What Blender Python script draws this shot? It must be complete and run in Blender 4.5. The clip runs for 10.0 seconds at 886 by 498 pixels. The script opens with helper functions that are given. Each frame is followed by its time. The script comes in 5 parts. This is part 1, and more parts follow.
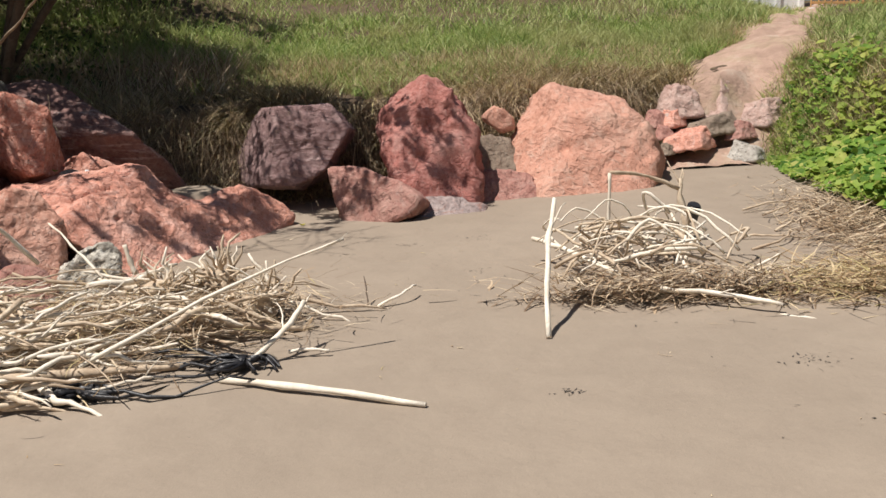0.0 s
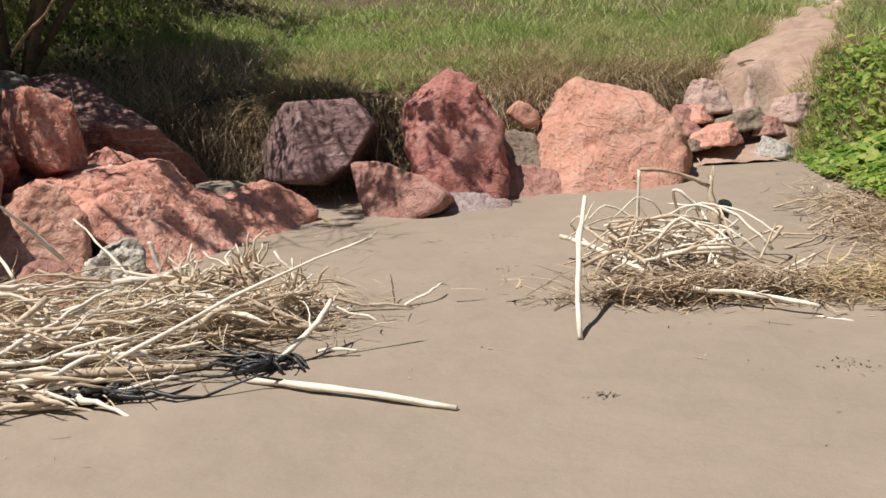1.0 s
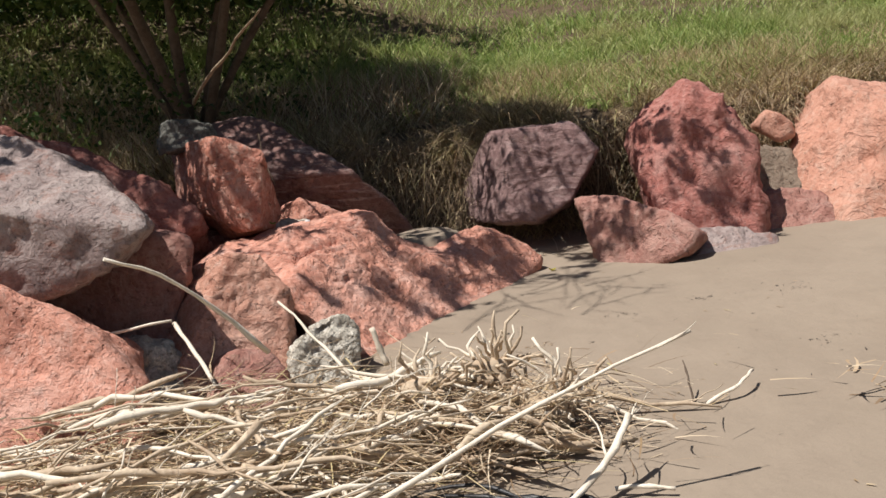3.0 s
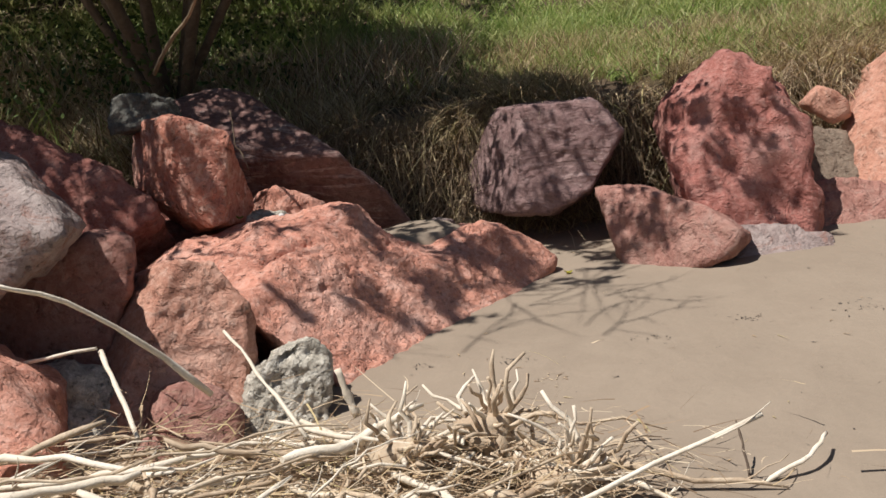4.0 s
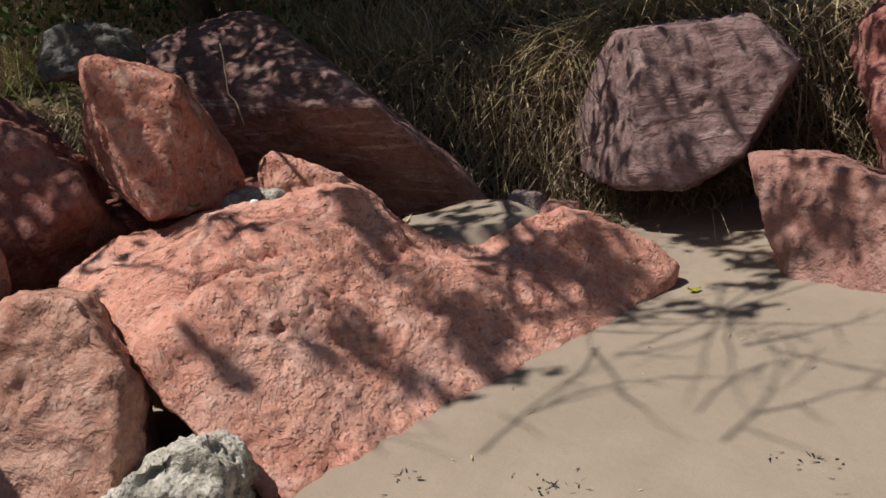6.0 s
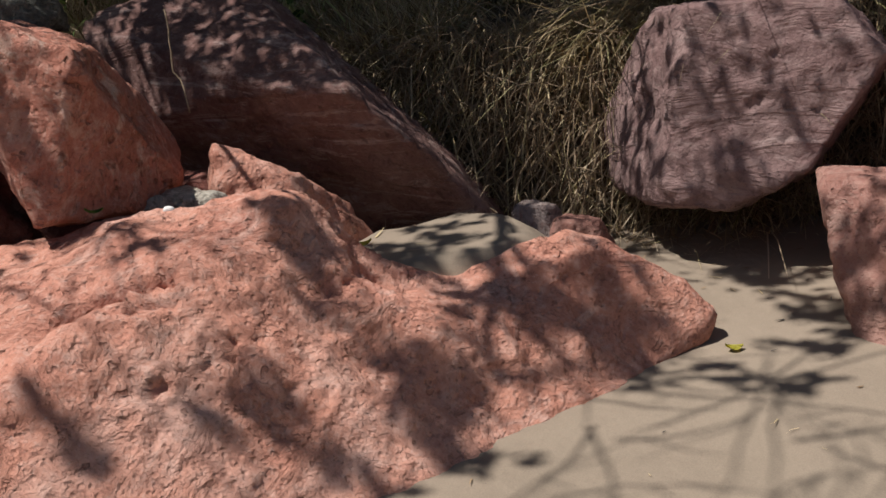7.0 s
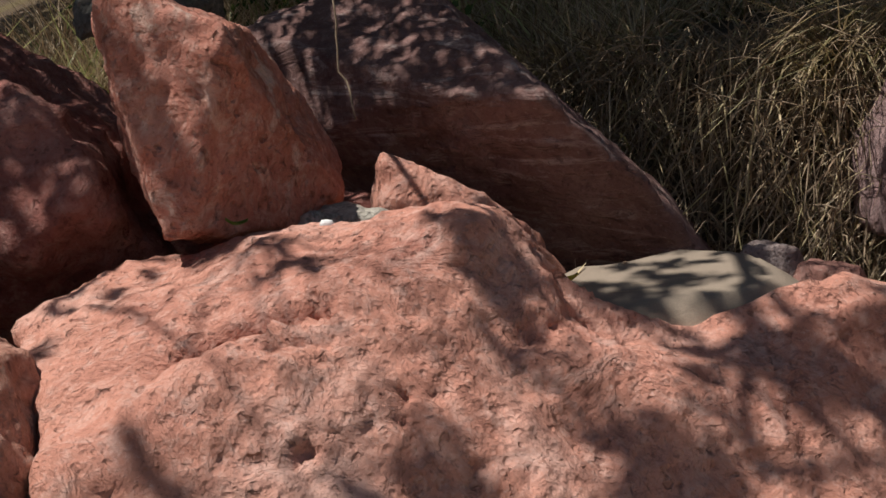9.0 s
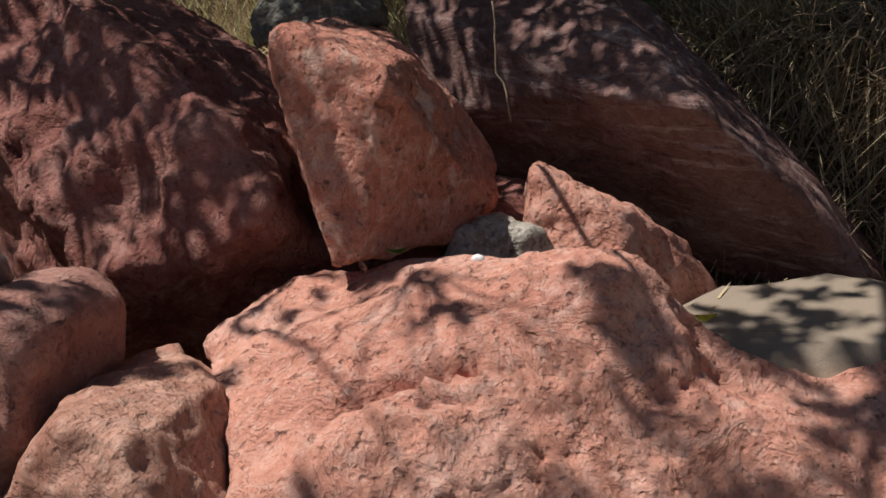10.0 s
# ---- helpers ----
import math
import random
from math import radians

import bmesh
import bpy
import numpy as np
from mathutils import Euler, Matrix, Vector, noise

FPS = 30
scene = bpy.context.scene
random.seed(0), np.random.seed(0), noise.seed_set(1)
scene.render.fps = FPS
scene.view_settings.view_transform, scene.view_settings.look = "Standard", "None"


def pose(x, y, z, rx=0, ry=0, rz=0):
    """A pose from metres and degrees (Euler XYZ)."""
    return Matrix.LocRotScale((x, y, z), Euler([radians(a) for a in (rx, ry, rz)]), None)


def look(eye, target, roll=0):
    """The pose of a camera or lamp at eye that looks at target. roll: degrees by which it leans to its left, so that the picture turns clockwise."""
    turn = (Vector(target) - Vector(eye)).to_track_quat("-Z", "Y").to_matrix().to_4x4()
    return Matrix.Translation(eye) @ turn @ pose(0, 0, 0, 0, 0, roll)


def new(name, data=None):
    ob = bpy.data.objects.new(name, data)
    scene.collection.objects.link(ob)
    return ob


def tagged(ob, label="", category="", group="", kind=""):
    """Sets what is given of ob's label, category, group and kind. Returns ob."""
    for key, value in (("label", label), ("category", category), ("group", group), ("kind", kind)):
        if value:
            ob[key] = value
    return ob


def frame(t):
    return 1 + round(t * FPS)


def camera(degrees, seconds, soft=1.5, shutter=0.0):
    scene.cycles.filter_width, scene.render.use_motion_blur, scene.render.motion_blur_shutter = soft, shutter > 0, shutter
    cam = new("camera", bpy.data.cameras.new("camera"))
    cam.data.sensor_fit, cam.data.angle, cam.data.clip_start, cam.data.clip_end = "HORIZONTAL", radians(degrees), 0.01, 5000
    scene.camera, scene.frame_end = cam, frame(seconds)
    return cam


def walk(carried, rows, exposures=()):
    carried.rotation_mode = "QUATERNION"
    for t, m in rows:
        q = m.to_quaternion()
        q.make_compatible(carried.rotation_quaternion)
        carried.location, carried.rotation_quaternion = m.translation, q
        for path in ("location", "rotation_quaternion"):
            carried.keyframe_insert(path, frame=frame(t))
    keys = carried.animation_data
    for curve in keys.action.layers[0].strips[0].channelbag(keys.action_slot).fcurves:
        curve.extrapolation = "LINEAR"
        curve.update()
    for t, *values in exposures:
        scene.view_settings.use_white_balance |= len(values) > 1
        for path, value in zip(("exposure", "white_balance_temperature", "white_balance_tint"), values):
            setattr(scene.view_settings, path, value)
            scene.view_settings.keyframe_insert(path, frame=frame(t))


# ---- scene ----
cam = camera(49.7, 10.0)
PATH = [
    (0, (0.225, 2.212, 1.149), (0.07, 4.178, 0.818), 0.1),
    (0.5, (0.215, 2.226, 1.148), (0.046, 4.19, 0.811), 0.4),
    (1, (0.165, 2.279, 1.161), (-0.025, 4.24, 0.816), 0.2),
    (1.5, (0.038, 2.378, 1.18), (-0.222, 4.327, 0.816), -1.4),
    (2, (-0.134, 2.618, 1.189), (-0.504, 4.548, 0.817), -1.2),
    (2.5, (-0.298, 2.925, 1.227), (-0.78, 4.827, 0.842), -2.4),
    (3, (-0.484, 3.321, 1.26), (-1.0, 5.228, 0.944), -4.0),
    (3.2, (-0.517, 3.482, 1.278), (-1.017, 5.391, 0.953), -4.3),
    (4.3, (-0.62, 4.442, 1.312), (-1.205, 6.313, 0.918), -3.3),
    (4.5, (-0.621, 4.634, 1.335), (-1.236, 6.502, 0.972), -3.2),
    (5, (-0.629, 5.095, 1.319), (-1.313, 6.92, 0.872), -3.4),
    (5.2, (-0.603, 5.261, 1.336), (-1.364, 7.047, 0.854), -2.6),
    (6.3, (-0.646, 6.204, 1.201), (-1.582, 7.882, 0.646), -6.2),
    (6.5, (-0.672, 6.372, 1.191), (-1.608, 8.043, 0.616), -6.4),
    (7, (-0.74, 6.727, 1.139), (-1.77, 8.352, 0.593), -4.0),
    (7.5, (-0.892, 6.986, 1.035), (-1.982, 8.55, 0.43), -5.1),
    (8, (-1.057, 7.142, 0.923), (-2.09, 8.765, 0.376), -4.1),
    (8.5, (-1.15, 7.132, 0.913), (-2.319, 8.697, 0.482), -4.2),
    (9, (-1.189, 7.088, 0.94), (-2.469, 8.571, 0.534), -3.4),
    (9.5, (-1.142, 7.064, 1.086), (-2.49, 8.43, 0.524), -3.9),
    (10, (-1.123, 7.096, 1.326), (-2.6, 8.279, 0.678), -4.4),
]
walk(cam, [(t, look(eye, target, roll)) for t, eye, target, roll in PATH],
     exposures=((0, 0.02), (3.0, 0.0), (4.5, -0.13), (7.0, -0.18), (8.0, -0.20), (10, -0.16)))

# ---- light ----
world = bpy.data.worlds.new("sky")
scene.world = world
world.use_nodes = True
wn = world.node_tree
sky = wn.nodes.new("ShaderNodeTexSky")
sky.sky_type = "NISHITA"
sky.sun_disc = False
LIGHT = Vector((0.21, 0.14, -0.50)).normalized()
sky.sun_elevation = math.asin(-LIGHT.z)
sky.sun_rotation = math.atan2(-LIGHT.x, -LIGHT.y)
wn.links.new(sky.outputs[0], wn.nodes["Background"].inputs[0])
wn.nodes["Background"].inputs[1].default_value = 0.050
sun_data = bpy.data.lights.new("sun", "SUN")
sun_data.energy, sun_data.angle, sun_data.color = 6.0, radians(0.6), (1.0, 0.955, 0.90)
sun_lamp = new("sun", sun_data)
sun_lamp.matrix_world = look((-12, -2, 22), tuple(Vector((-12, -2, 22)) + LIGHT))


# ---- materials ----
class Nodes:
    """A small writer of node materials."""

    def __init__(self, name):
        self.mat = bpy.data.materials.new(name)
        self.mat.use_nodes = True
        self.tree = self.mat.node_tree
        self.bsdf = self.tree.nodes["Principled BSDF"]
        self.coord = self.tree.nodes.new("ShaderNodeTexCoord").outputs["Object"]

    def put(self, kind, **values):
        n = self.tree.nodes.new(kind)
        for k, v in values.items():
            n.inputs[k].default_value = v
        return n

    def link(self, a, b):
        self.tree.links.new(a, b)

    def noise(self, scale, detail=4.0, rough=0.55, warp=0.0, vec=None):
        n = self.put("ShaderNodeTexNoise", Scale=scale, Detail=detail, Roughness=rough, Distortion=warp)
        self.link(vec or self.coord, n.inputs["Vector"])
        return n.outputs["Fac"]

    def cells(self, scale, feature="F1"):
        n = self.put("ShaderNodeTexVoronoi", Scale=scale)
        n.feature = feature
        self.link(self.coord, n.inputs["Vector"])
        return n.outputs["Distance"]

    def ramp(self, fac, stops):
        n = self.tree.nodes.new("ShaderNodeValToRGB")
        el = n.color_ramp.elements
        while len(el) < len(stops):
            el.new(0.5)
        for e, (p, c) in zip(el, stops):
            e.position = p
            e.color = (*c, 1) if len(c) == 3 else c
        self.link(fac, n.inputs[0])
        return n.outputs[0]

    def grey(self, fac, lo, hi, a=0.0, b=1.0):
        n = self.put("ShaderNodeMapRange")
        for i, v in enumerate((lo, hi, a, b)):
            n.inputs[i + 1].default_value = v
        self.link(fac, n.inputs[0])
        return n.outputs[0]

    def mix(self, fac, a, b, mode="MIX"):
        n = self.tree.nodes.new("ShaderNodeMix")
        n.data_type, n.blend_type = "RGBA", mode
        for s, v in ((n.inputs[0], fac), (n.inputs[6], a), (n.inputs[7], b)):
            if isinstance(v, (int, float)):
                s.default_value = v
            elif isinstance(v, tuple):
                s.default_value = (*v, 1)
            else:
                self.link(v, s)
        return n.outputs[2]

    def math(self, op, a, b=0.0):
        n = self.tree.nodes.new("ShaderNodeMath")
        n.operation = op
        for s, v in ((n.inputs[0], a), (n.inputs[1], b)):
            if isinstance(v, (int, float)):
                s.default_value = v
            else:
                self.link(v, s)
        return n.outputs[0]

    def bump(self, height, distance, strength=1.0):
        n = self.put("ShaderNodeBump", Strength=strength, Distance=distance)
        self.link(height, n.inputs["Height"])
        if self.bsdf.inputs["Normal"].links:
            self.link(self.bsdf.inputs["Normal"].links[0].from_socket, n.inputs["Normal"])
        self.link(n.outputs[0], self.bsdf.inputs["Normal"])

    def done(self, colour, rough=0.8, spec=0.3):
        self.link(colour, self.bsdf.inputs["Base Color"])
        if isinstance(rough, (int, float)):
            self.bsdf.inputs["Roughness"].default_value = rough
        else:
            self.link(rough, self.bsdf.inputs["Roughness"])
        self.bsdf.inputs["Specular IOR Level"].default_value = spec
        return self.mat


def stone_mat(name, dark, mid, light, vein, grain=1.0, pits=0.5, stain=0.5, streak=None, tone=0.68):
    """Stone: colour in broad patches, veins and grit, with shade painted into hollows; relief of chipped ledges, pits
    and grain.
    """
    dark, mid, light, vein = (tuple(c * tone for c in q) for q in (dark, mid, light, vein))
    m = Nodes(name)
    vec = None
    if streak:
        mp = m.tree.nodes.new("ShaderNodeMapping")
        mp.inputs["Rotation"].default_value = [radians(a) for a in streak]
        mp.inputs["Scale"].default_value = (0.35, 1.6, 1.6)
        m.link(m.coord, mp.inputs["Vector"])
        vec = mp.outputs[0]
    big = m.noise(2.0, 5, 0.6, 0.7)
    mid_n = m.noise(8.0, 7, 0.68, 0.6)
    fine = m.noise(34 * grain, 8, 0.7)
    holes = m.noise(26 * grain, 3, 0.5, 0.3)
    base = m.ramp(big, ((0.32, dark), (0.5, mid), (0.68, light)))
    base = m.mix(m.grey(mid_n, 0.42, 0.60, 0.0, 0.6), base, mid)
    base = m.mix(m.grey(m.noise(7, 8, 0.72, 1.4, vec), 0.53, 0.66, 0.0, stain), base, vein)
    base = m.mix(m.grey(fine, 0.50, 0.68, 0.0, 0.7), base, light)
    # shade put into the colour: hollows of the fine relief go darker
    base = m.mix(m.grey(fine, 0.45, 0.33, 0.0, 0.6), base, tuple(c * 0.62 for c in dark))
    base = m.mix(m.grey(m.noise(90, 5, 0.7), 0.58, 0.68, 0.0, 0.6), base, tuple(c * 0.6 for c in dark))
    base = m.mix(m.grey(m.noise(70, 5, 0.7), 0.60, 0.70, 0.0, 0.5), base, vein)
    # the holes' own shade, painted dark with the mask of their bump
    base = m.mix(m.grey(holes, 0.66, 0.71, 0.0, 0.5), base, tuple(c * 0.5 for c in dark))
    m.bump(mid_n, 0.030, 0.7)
    # chipped ledges
    m.bump(m.grey(m.noise(5.5 * grain, 5, 0.6, 1.0, vec), 0.45, 0.57), 0.016, 0.7)
    m.bump(m.grey(m.noise(15 * grain, 4, 0.6, 0.6), 0.48, 0.57), 0.005, 0.5)
    m.bump(fine, 0.014, 0.8)
    # pits, deeper holes and grit
    m.bump(m.grey(m.cells(42 * grain), 0.08, 0.34), 0.007, pits)
    m.bump(m.grey(holes, 0.71, 0.64), 0.014, min(0.9, 1.5 * pits))
    m.bump(m.noise(120, 5, 0.7), 0.004, 0.8)
    return m.done(base, 0.9, 0.2)


RED = stone_mat("red_stone", (0.62, 0.26, 0.19), (0.85, 0.40, 0.29), (0.98, 0.61, 0.50), (0.98, 0.70, 0.60), pits=0.8, tone=0.78)
ROSE = stone_mat("rose_stone", (0.42, 0.19, 0.15), (0.58, 0.29, 0.235), (0.72, 0.45, 0.37), (0.74, 0.54, 0.47), 0.8, tone=0.68)
SALMON = stone_mat("salmon_stone", (0.70, 0.34, 0.235), (0.84, 0.43, 0.31), (0.89, 0.57, 0.44), (0.90, 0.66, 0.54), 0.8)
DEEP = stone_mat("deep_red_stone", (0.40, 0.14, 0.115), (0.62, 0.25, 0.205), (0.78, 0.43, 0.37), (0.74, 0.46, 0.40), 0.8)
MAROON = stone_mat("maroon_stone", (0.30, 0.105, 0.085), (0.50, 0.20, 0.16), (0.68, 0.38, 0.32), (0.66, 0.42, 0.36), 0.8)
WEDGE = stone_mat("orange_red_stone", (0.50, 0.20, 0.125), (0.69, 0.285, 0.205), (0.85, 0.52, 0.42), (0.92, 0.68, 0.56), 0.9, 0.8, 0.85, tone=0.78)
BROWN = stone_mat("brown_stone", (0.44, 0.20, 0.14), (0.60, 0.32, 0.235), (0.76, 0.50, 0.40), (0.74, 0.54, 0.45), tone=0.92)
PLUM = stone_mat("plum_stone", (0.19, 0.11, 0.105), (0.32, 0.20, 0.19), (0.46, 0.32, 0.30), (0.46, 0.34, 0.32), 0.7, 0.2, 0.7, (0, 30, 20), 0.85)
SLAB = stone_mat("slab_stone", (0.17, 0.085, 0.075), (0.27, 0.15, 0.13), (0.40, 0.26, 0.23), (0.58, 0.46, 0.42), 0.7, 0.2, 0.9, (0, 34, 10), 0.85)
PALE = stone_mat("pale_stone", (0.30, 0.215, 0.20), (0.46, 0.365, 0.34), (0.62, 0.52, 0.48), (0.42, 0.22, 0.17), 1.0, 0.5, 0.9, tone=0.78)
DUSTY = stone_mat("dusty_stone", (0.56, 0.33, 0.27), (0.74, 0.50, 0.42), (0.86, 0.66, 0.57), (0.88, 0.74, 0.66), 0.9)
CHALK = stone_mat("chalk_stone", (0.50, 0.44, 0.38), (0.68, 0.62, 0.54), (0.80, 0.76, 0.68), (0.70, 0.55, 0.46), 1.0)
SANDY = stone_mat("sandy_stone", (0.26, 0.19, 0.14), (0.38, 0.29, 0.22), (0.48, 0.39, 0.30), (0.46, 0.36, 0.28))
LICHEN = stone_mat("lichened_stone", (0.08, 0.08, 0.07), (0.20, 0.19, 0.165), (0.40, 0.39, 0.34), (0.46, 0.45, 0.40))
GREY = stone_mat("grey_stone", (0.15, 0.13, 0.105), (0.50, 0.455, 0.38), (0.84, 0.79, 0.69), (0.92, 0.88, 0.80), 1.0, 1.0, 0.7, tone=1.0)


def sand_mat():
    m = Nodes("sand")
    big = m.noise(0.55, 5, 0.6, 0.8)
    mid = m.noise(4.5, 6, 0.62, 0.5)
    base = m.ramp(big, ((0.3, (0.235, 0.187, 0.142)), (0.7, (0.288, 0.231, 0.177))))
    base = m.mix(m.grey(mid, 0.4, 0.75, 0.0, 0.45), base, (0.20, 0.156, 0.118))
    base = m.mix(m.grey(m.noise(260, 3, 0.6), 0.3, 0.75, 0.0, 0.25), base, (0.45, 0.37, 0.28))
    base = m.mix(m.grey(m.noise(70, 3, 0.7), 0.69, 0.75, 0.0, 0.55), base, (0.13, 0.10, 0.08))
    m.bump(m.noise(3.2, 4, 0.5), 0.05, 0.35)
    m.bump(m.noise(18, 6, 0.6), 0.010, 0.5)
    m.bump(m.noise(330, 3, 0.6), 0.002, 0.6)
    return m.done(base, 0.88, 0.25)


def soil_mat():
    m = Nodes("soil")
    base = m.ramp(m.noise(5, 7, 0.65), ((0.3, (0.06, 0.042, 0.03)), (0.7, (0.17, 0.12, 0.08))))
    base = m.mix(m.grey(m.noise(1.1, 4), 0.45, 0.65), base, (0.13, 0.10, 0.05))
    m.bump(m.noise(22, 8, 0.7), 0.03, 0.9)
    return m.done(base, 0.95, 0.1)


def path_mat():
    m = Nodes("trail_soil")
    base = m.ramp(m.noise(3.5, 7, 0.65, 0.5), ((0.3, (0.30, 0.20, 0.15)), (0.55, (0.44, 0.30, 0.23)), (0.75, (0.50, 0.41, 0.33))))
    base = m.mix(m.grey(m.noise(2.2, 6, 0.7), 0.5, 0.62, 0, 0.25), base, (0.30, 0.28, 0.14))
    m.bump(m.noise(14, 8, 0.7), 0.04, 0.9)
    return m.done(base, 0.95, 0.1)


def blade_mat(name, colours, shine=0.4, thru=0.35, rough=0.55, patch=None):
    """Thin leaves: a colour for each blade, some light passes through."""
    m = Nodes(name)
    rnd = m.tree.nodes.new("ShaderNodeNewGeometry").outputs["Random Per Island"]
    k = len(colours) - 1
    col = m.ramp(rnd, tuple((0.02 + 0.96 * i / k, c) for i, c in enumerate(colours)))
    if patch:
        col = m.mix(m.grey(m.noise(0.9, 4, 0.6), 0.44, 0.64, 0.0, 0.75), col, patch)
    m.done(col, rough, shine)
    tr = m.tree.nodes.new("ShaderNodeBsdfTranslucent")
    m.link(col, tr.inputs[0])
    mx = m.tree.nodes.new("ShaderNodeMixShader")
    mx.inputs[0].default_value = thru
    m.link(m.bsdf.outputs[0], mx.inputs[1])
    m.link(tr.outputs[0], mx.inputs[2])
    m.link(mx.outputs[0], m.tree.nodes["Material Output"].inputs[0])
    return m.mat


def wood_mat(name, dark, light, scale=1.0):
    m = Nodes(name)
    info = m.tree.nodes.new("ShaderNodeObjectInfo").outputs["Random"]
    base = m.ramp(m.noise(14 * scale, 6, 0.65, 1.0), ((0.28, dark), (0.7, light)))
    base = m.mix(m.grey(info, 0, 1, 0.0, 0.45), base, dark)
    base = m.mix(m.grey(m.noise(60, 4, 0.7), 0.6, 0.72, 0, 0.6), base, tuple(c * 0.45 for c in dark))
    m.bump(m.noise(70 * scale, 5, 0.65, 0.4), 0.004, 0.8)
    return m.done(base, 0.75, 0.3)


def flat_mat(name, a, b, scale=8.0, rough=0.7, spec=0.3, bump=0.003):
    m = Nodes(name)
    base = m.ramp(m.noise(scale, 5, 0.6), ((0.3, a), (0.7, b)))
    m.bump(m.noise(scale * 6, 4), bump, 0.6)
    return m.done(base, rough, spec)


WHITE_STONE = flat_mat("white_stone", (0.7, 0.7, 0.68), (0.82, 0.81, 0.79), 60, 0.6)
SAND, SOIL, TRAIL = sand_mat(), soil_mat(), path_mat()
GRASS = blade_mat("grass", ((0.13, 0.20, 0.045), (0.24, 0.34, 0.08), (0.37, 0.45, 0.13), (0.55, 0.54, 0.24)), patch=(0.46, 0.43, 0.20))
STRAW = blade_mat("straw", ((0.17, 0.105, 0.06), (0.44, 0.31, 0.18), (0.74, 0.59, 0.37), (0.50, 0.42, 0.20)), 0.3, 0.25, 0.7)
LEAF = blade_mat("leaf", ((0.05, 0.12, 0.02), (0.11, 0.22, 0.03), (0.20, 0.32, 0.05), (0.30, 0.41, 0.08), (0.46, 0.46, 0.13)), 0.2, 0.4, 0.6, patch=(0.40, 0.42, 0.09))
HAY = blade_mat("hay", ((0.09, 0.065, 0.03), (0.29, 0.215, 0.115), (0.58, 0.46, 0.27), (0.27, 0.19, 0.09), (0.21, 0.20, 0.065), (0.68, 0.57, 0.36)), 0.3, 0.22, 0.7)
ROOTLET = blade_mat("rootlet", ((0.16, 0.105, 0.065), (0.36, 0.25, 0.155), (0.56, 0.43, 0.29), (0.70, 0.58, 0.42)), 0.3, 0.15, 0.8)
TREE_LEAF = blade_mat("tree_leaf", ((0.03, 0.06, 0.015), (0.06, 0.10, 0.02), (0.09, 0.13, 0.03)), 0.3, 0.2)
WOOD = wood_mat("driftwood", (0.34, 0.24, 0.16), (0.74, 0.62, 0.46))
BLEACHED = wood_mat("bleached_wood", (0.64, 0.55, 0.43), (0.88, 0.81, 0.69))
BARK = wood_mat("bark", (0.08, 0.055, 0.04), (0.20, 0.15, 0.11))
WET = flat_mat("wet_black_weed", (0.006, 0.006, 0.008), (0.03, 0.028, 0.03), 20, 0.45, 0.5)
WHITE = flat_mat("white_paint", (0.72, 0.71, 0.68), (0.82, 0.81, 0.78), 2, 0.7)
OCHRE = flat_mat("ochre_paint", (0.55, 0.30, 0.12), (0.66, 0.38, 0.16), 4, 0.6)


# ---- makers ----
def mesh_of(name, verts, faces, mat, smooth=True):
    """A mesh from arrays; faces is a list of arrays of like-sized faces."""
    me = bpy.data.meshes.new(name)
    verts = np.asarray(verts, dtype=np.float32)
    sizes = np.concatenate([np.full(len(f), f.shape[1], dtype=np.int32) for f in faces])
    loops = np.concatenate([f.ravel() for f in faces]).astype(np.int32)
    me.vertices.add(len(verts))
    me.vertices.foreach_set("co", verts.ravel())
    me.loops.add(len(loops))
    me.loops.foreach_set("vertex_index", loops)
    me.polygons.add(len(sizes))
    starts = np.concatenate(([0], np.cumsum(sizes)[:-1])).astype(np.int32)
    me.polygons.foreach_set("loop_start", starts)
    me.update(calc_edges=True)
    if smooth:
        me.polygons.foreach_set("use_smooth", np.ones(len(sizes), dtype=bool))
    me.materials.append(mat)
    return me


def part(name, bm, mat, parent, label=""):
    me = bpy.data.meshes.new(name)
    bm.to_mesh(me)
    bm.free()
    me.materials.append(mat)
    ob = new(name, me)
    ob.parent = parent
    return tagged(ob, label)


def smoothstep(a, b, v):
    k = np.clip((v - a) / (b - a), 0, 1)
    return k * k * (3 - 2 * k)


def sand_z(x, y):
    return -0.351 + 0.0606 * x + 0.0646 * y


EDGE_X = (-40, -8, -5, -3.6, -2.4, -1.2, 0.0, 1.0, 1.6, 2.05, 2.5, 3.1, 4.2, 7.0, 40)
EDGE_Y = (6.0, 8.6, 9.2, 9.55, 9.95, 10.25, 10.6, 11.1, 11.5, 11.2, 10.9, 9.8, 7.6, 5.4, 2.0)


def edge_y(x):
    return np.interp(x, EDGE_X, EDGE_Y)


def bank_z(x, y):
    """The grassy bank above the beach: a low scarp, then a slope that rises away from the shore."""
    d = y - edge_y(x)
    hill = np.interp(x, (-7, -3.5, 1, 2.6, 4.4), (0.34, 0.17, 0.15, 0.125, 0.05))
    wob = 0.05 * np.sin(1.7 * x + 0.6 * y) + 0.04 * np.sin(2.9 * y - 1.3 * x)
    up = 0.70 * smoothstep(-0.05, np.interp(x, (2.1, 2.7), (0.5, 1.9)), d + wob)
    far = np.minimum(np.maximum(d, 0), 16)
    return sand_z(x, y) - 0.06 + up + hill * far + 0.5 * wob * smoothstep(0.2, 1.5, d)


def ground_z(x, y):
    return np.maximum(sand_z(x, y), bank_z(x, y))


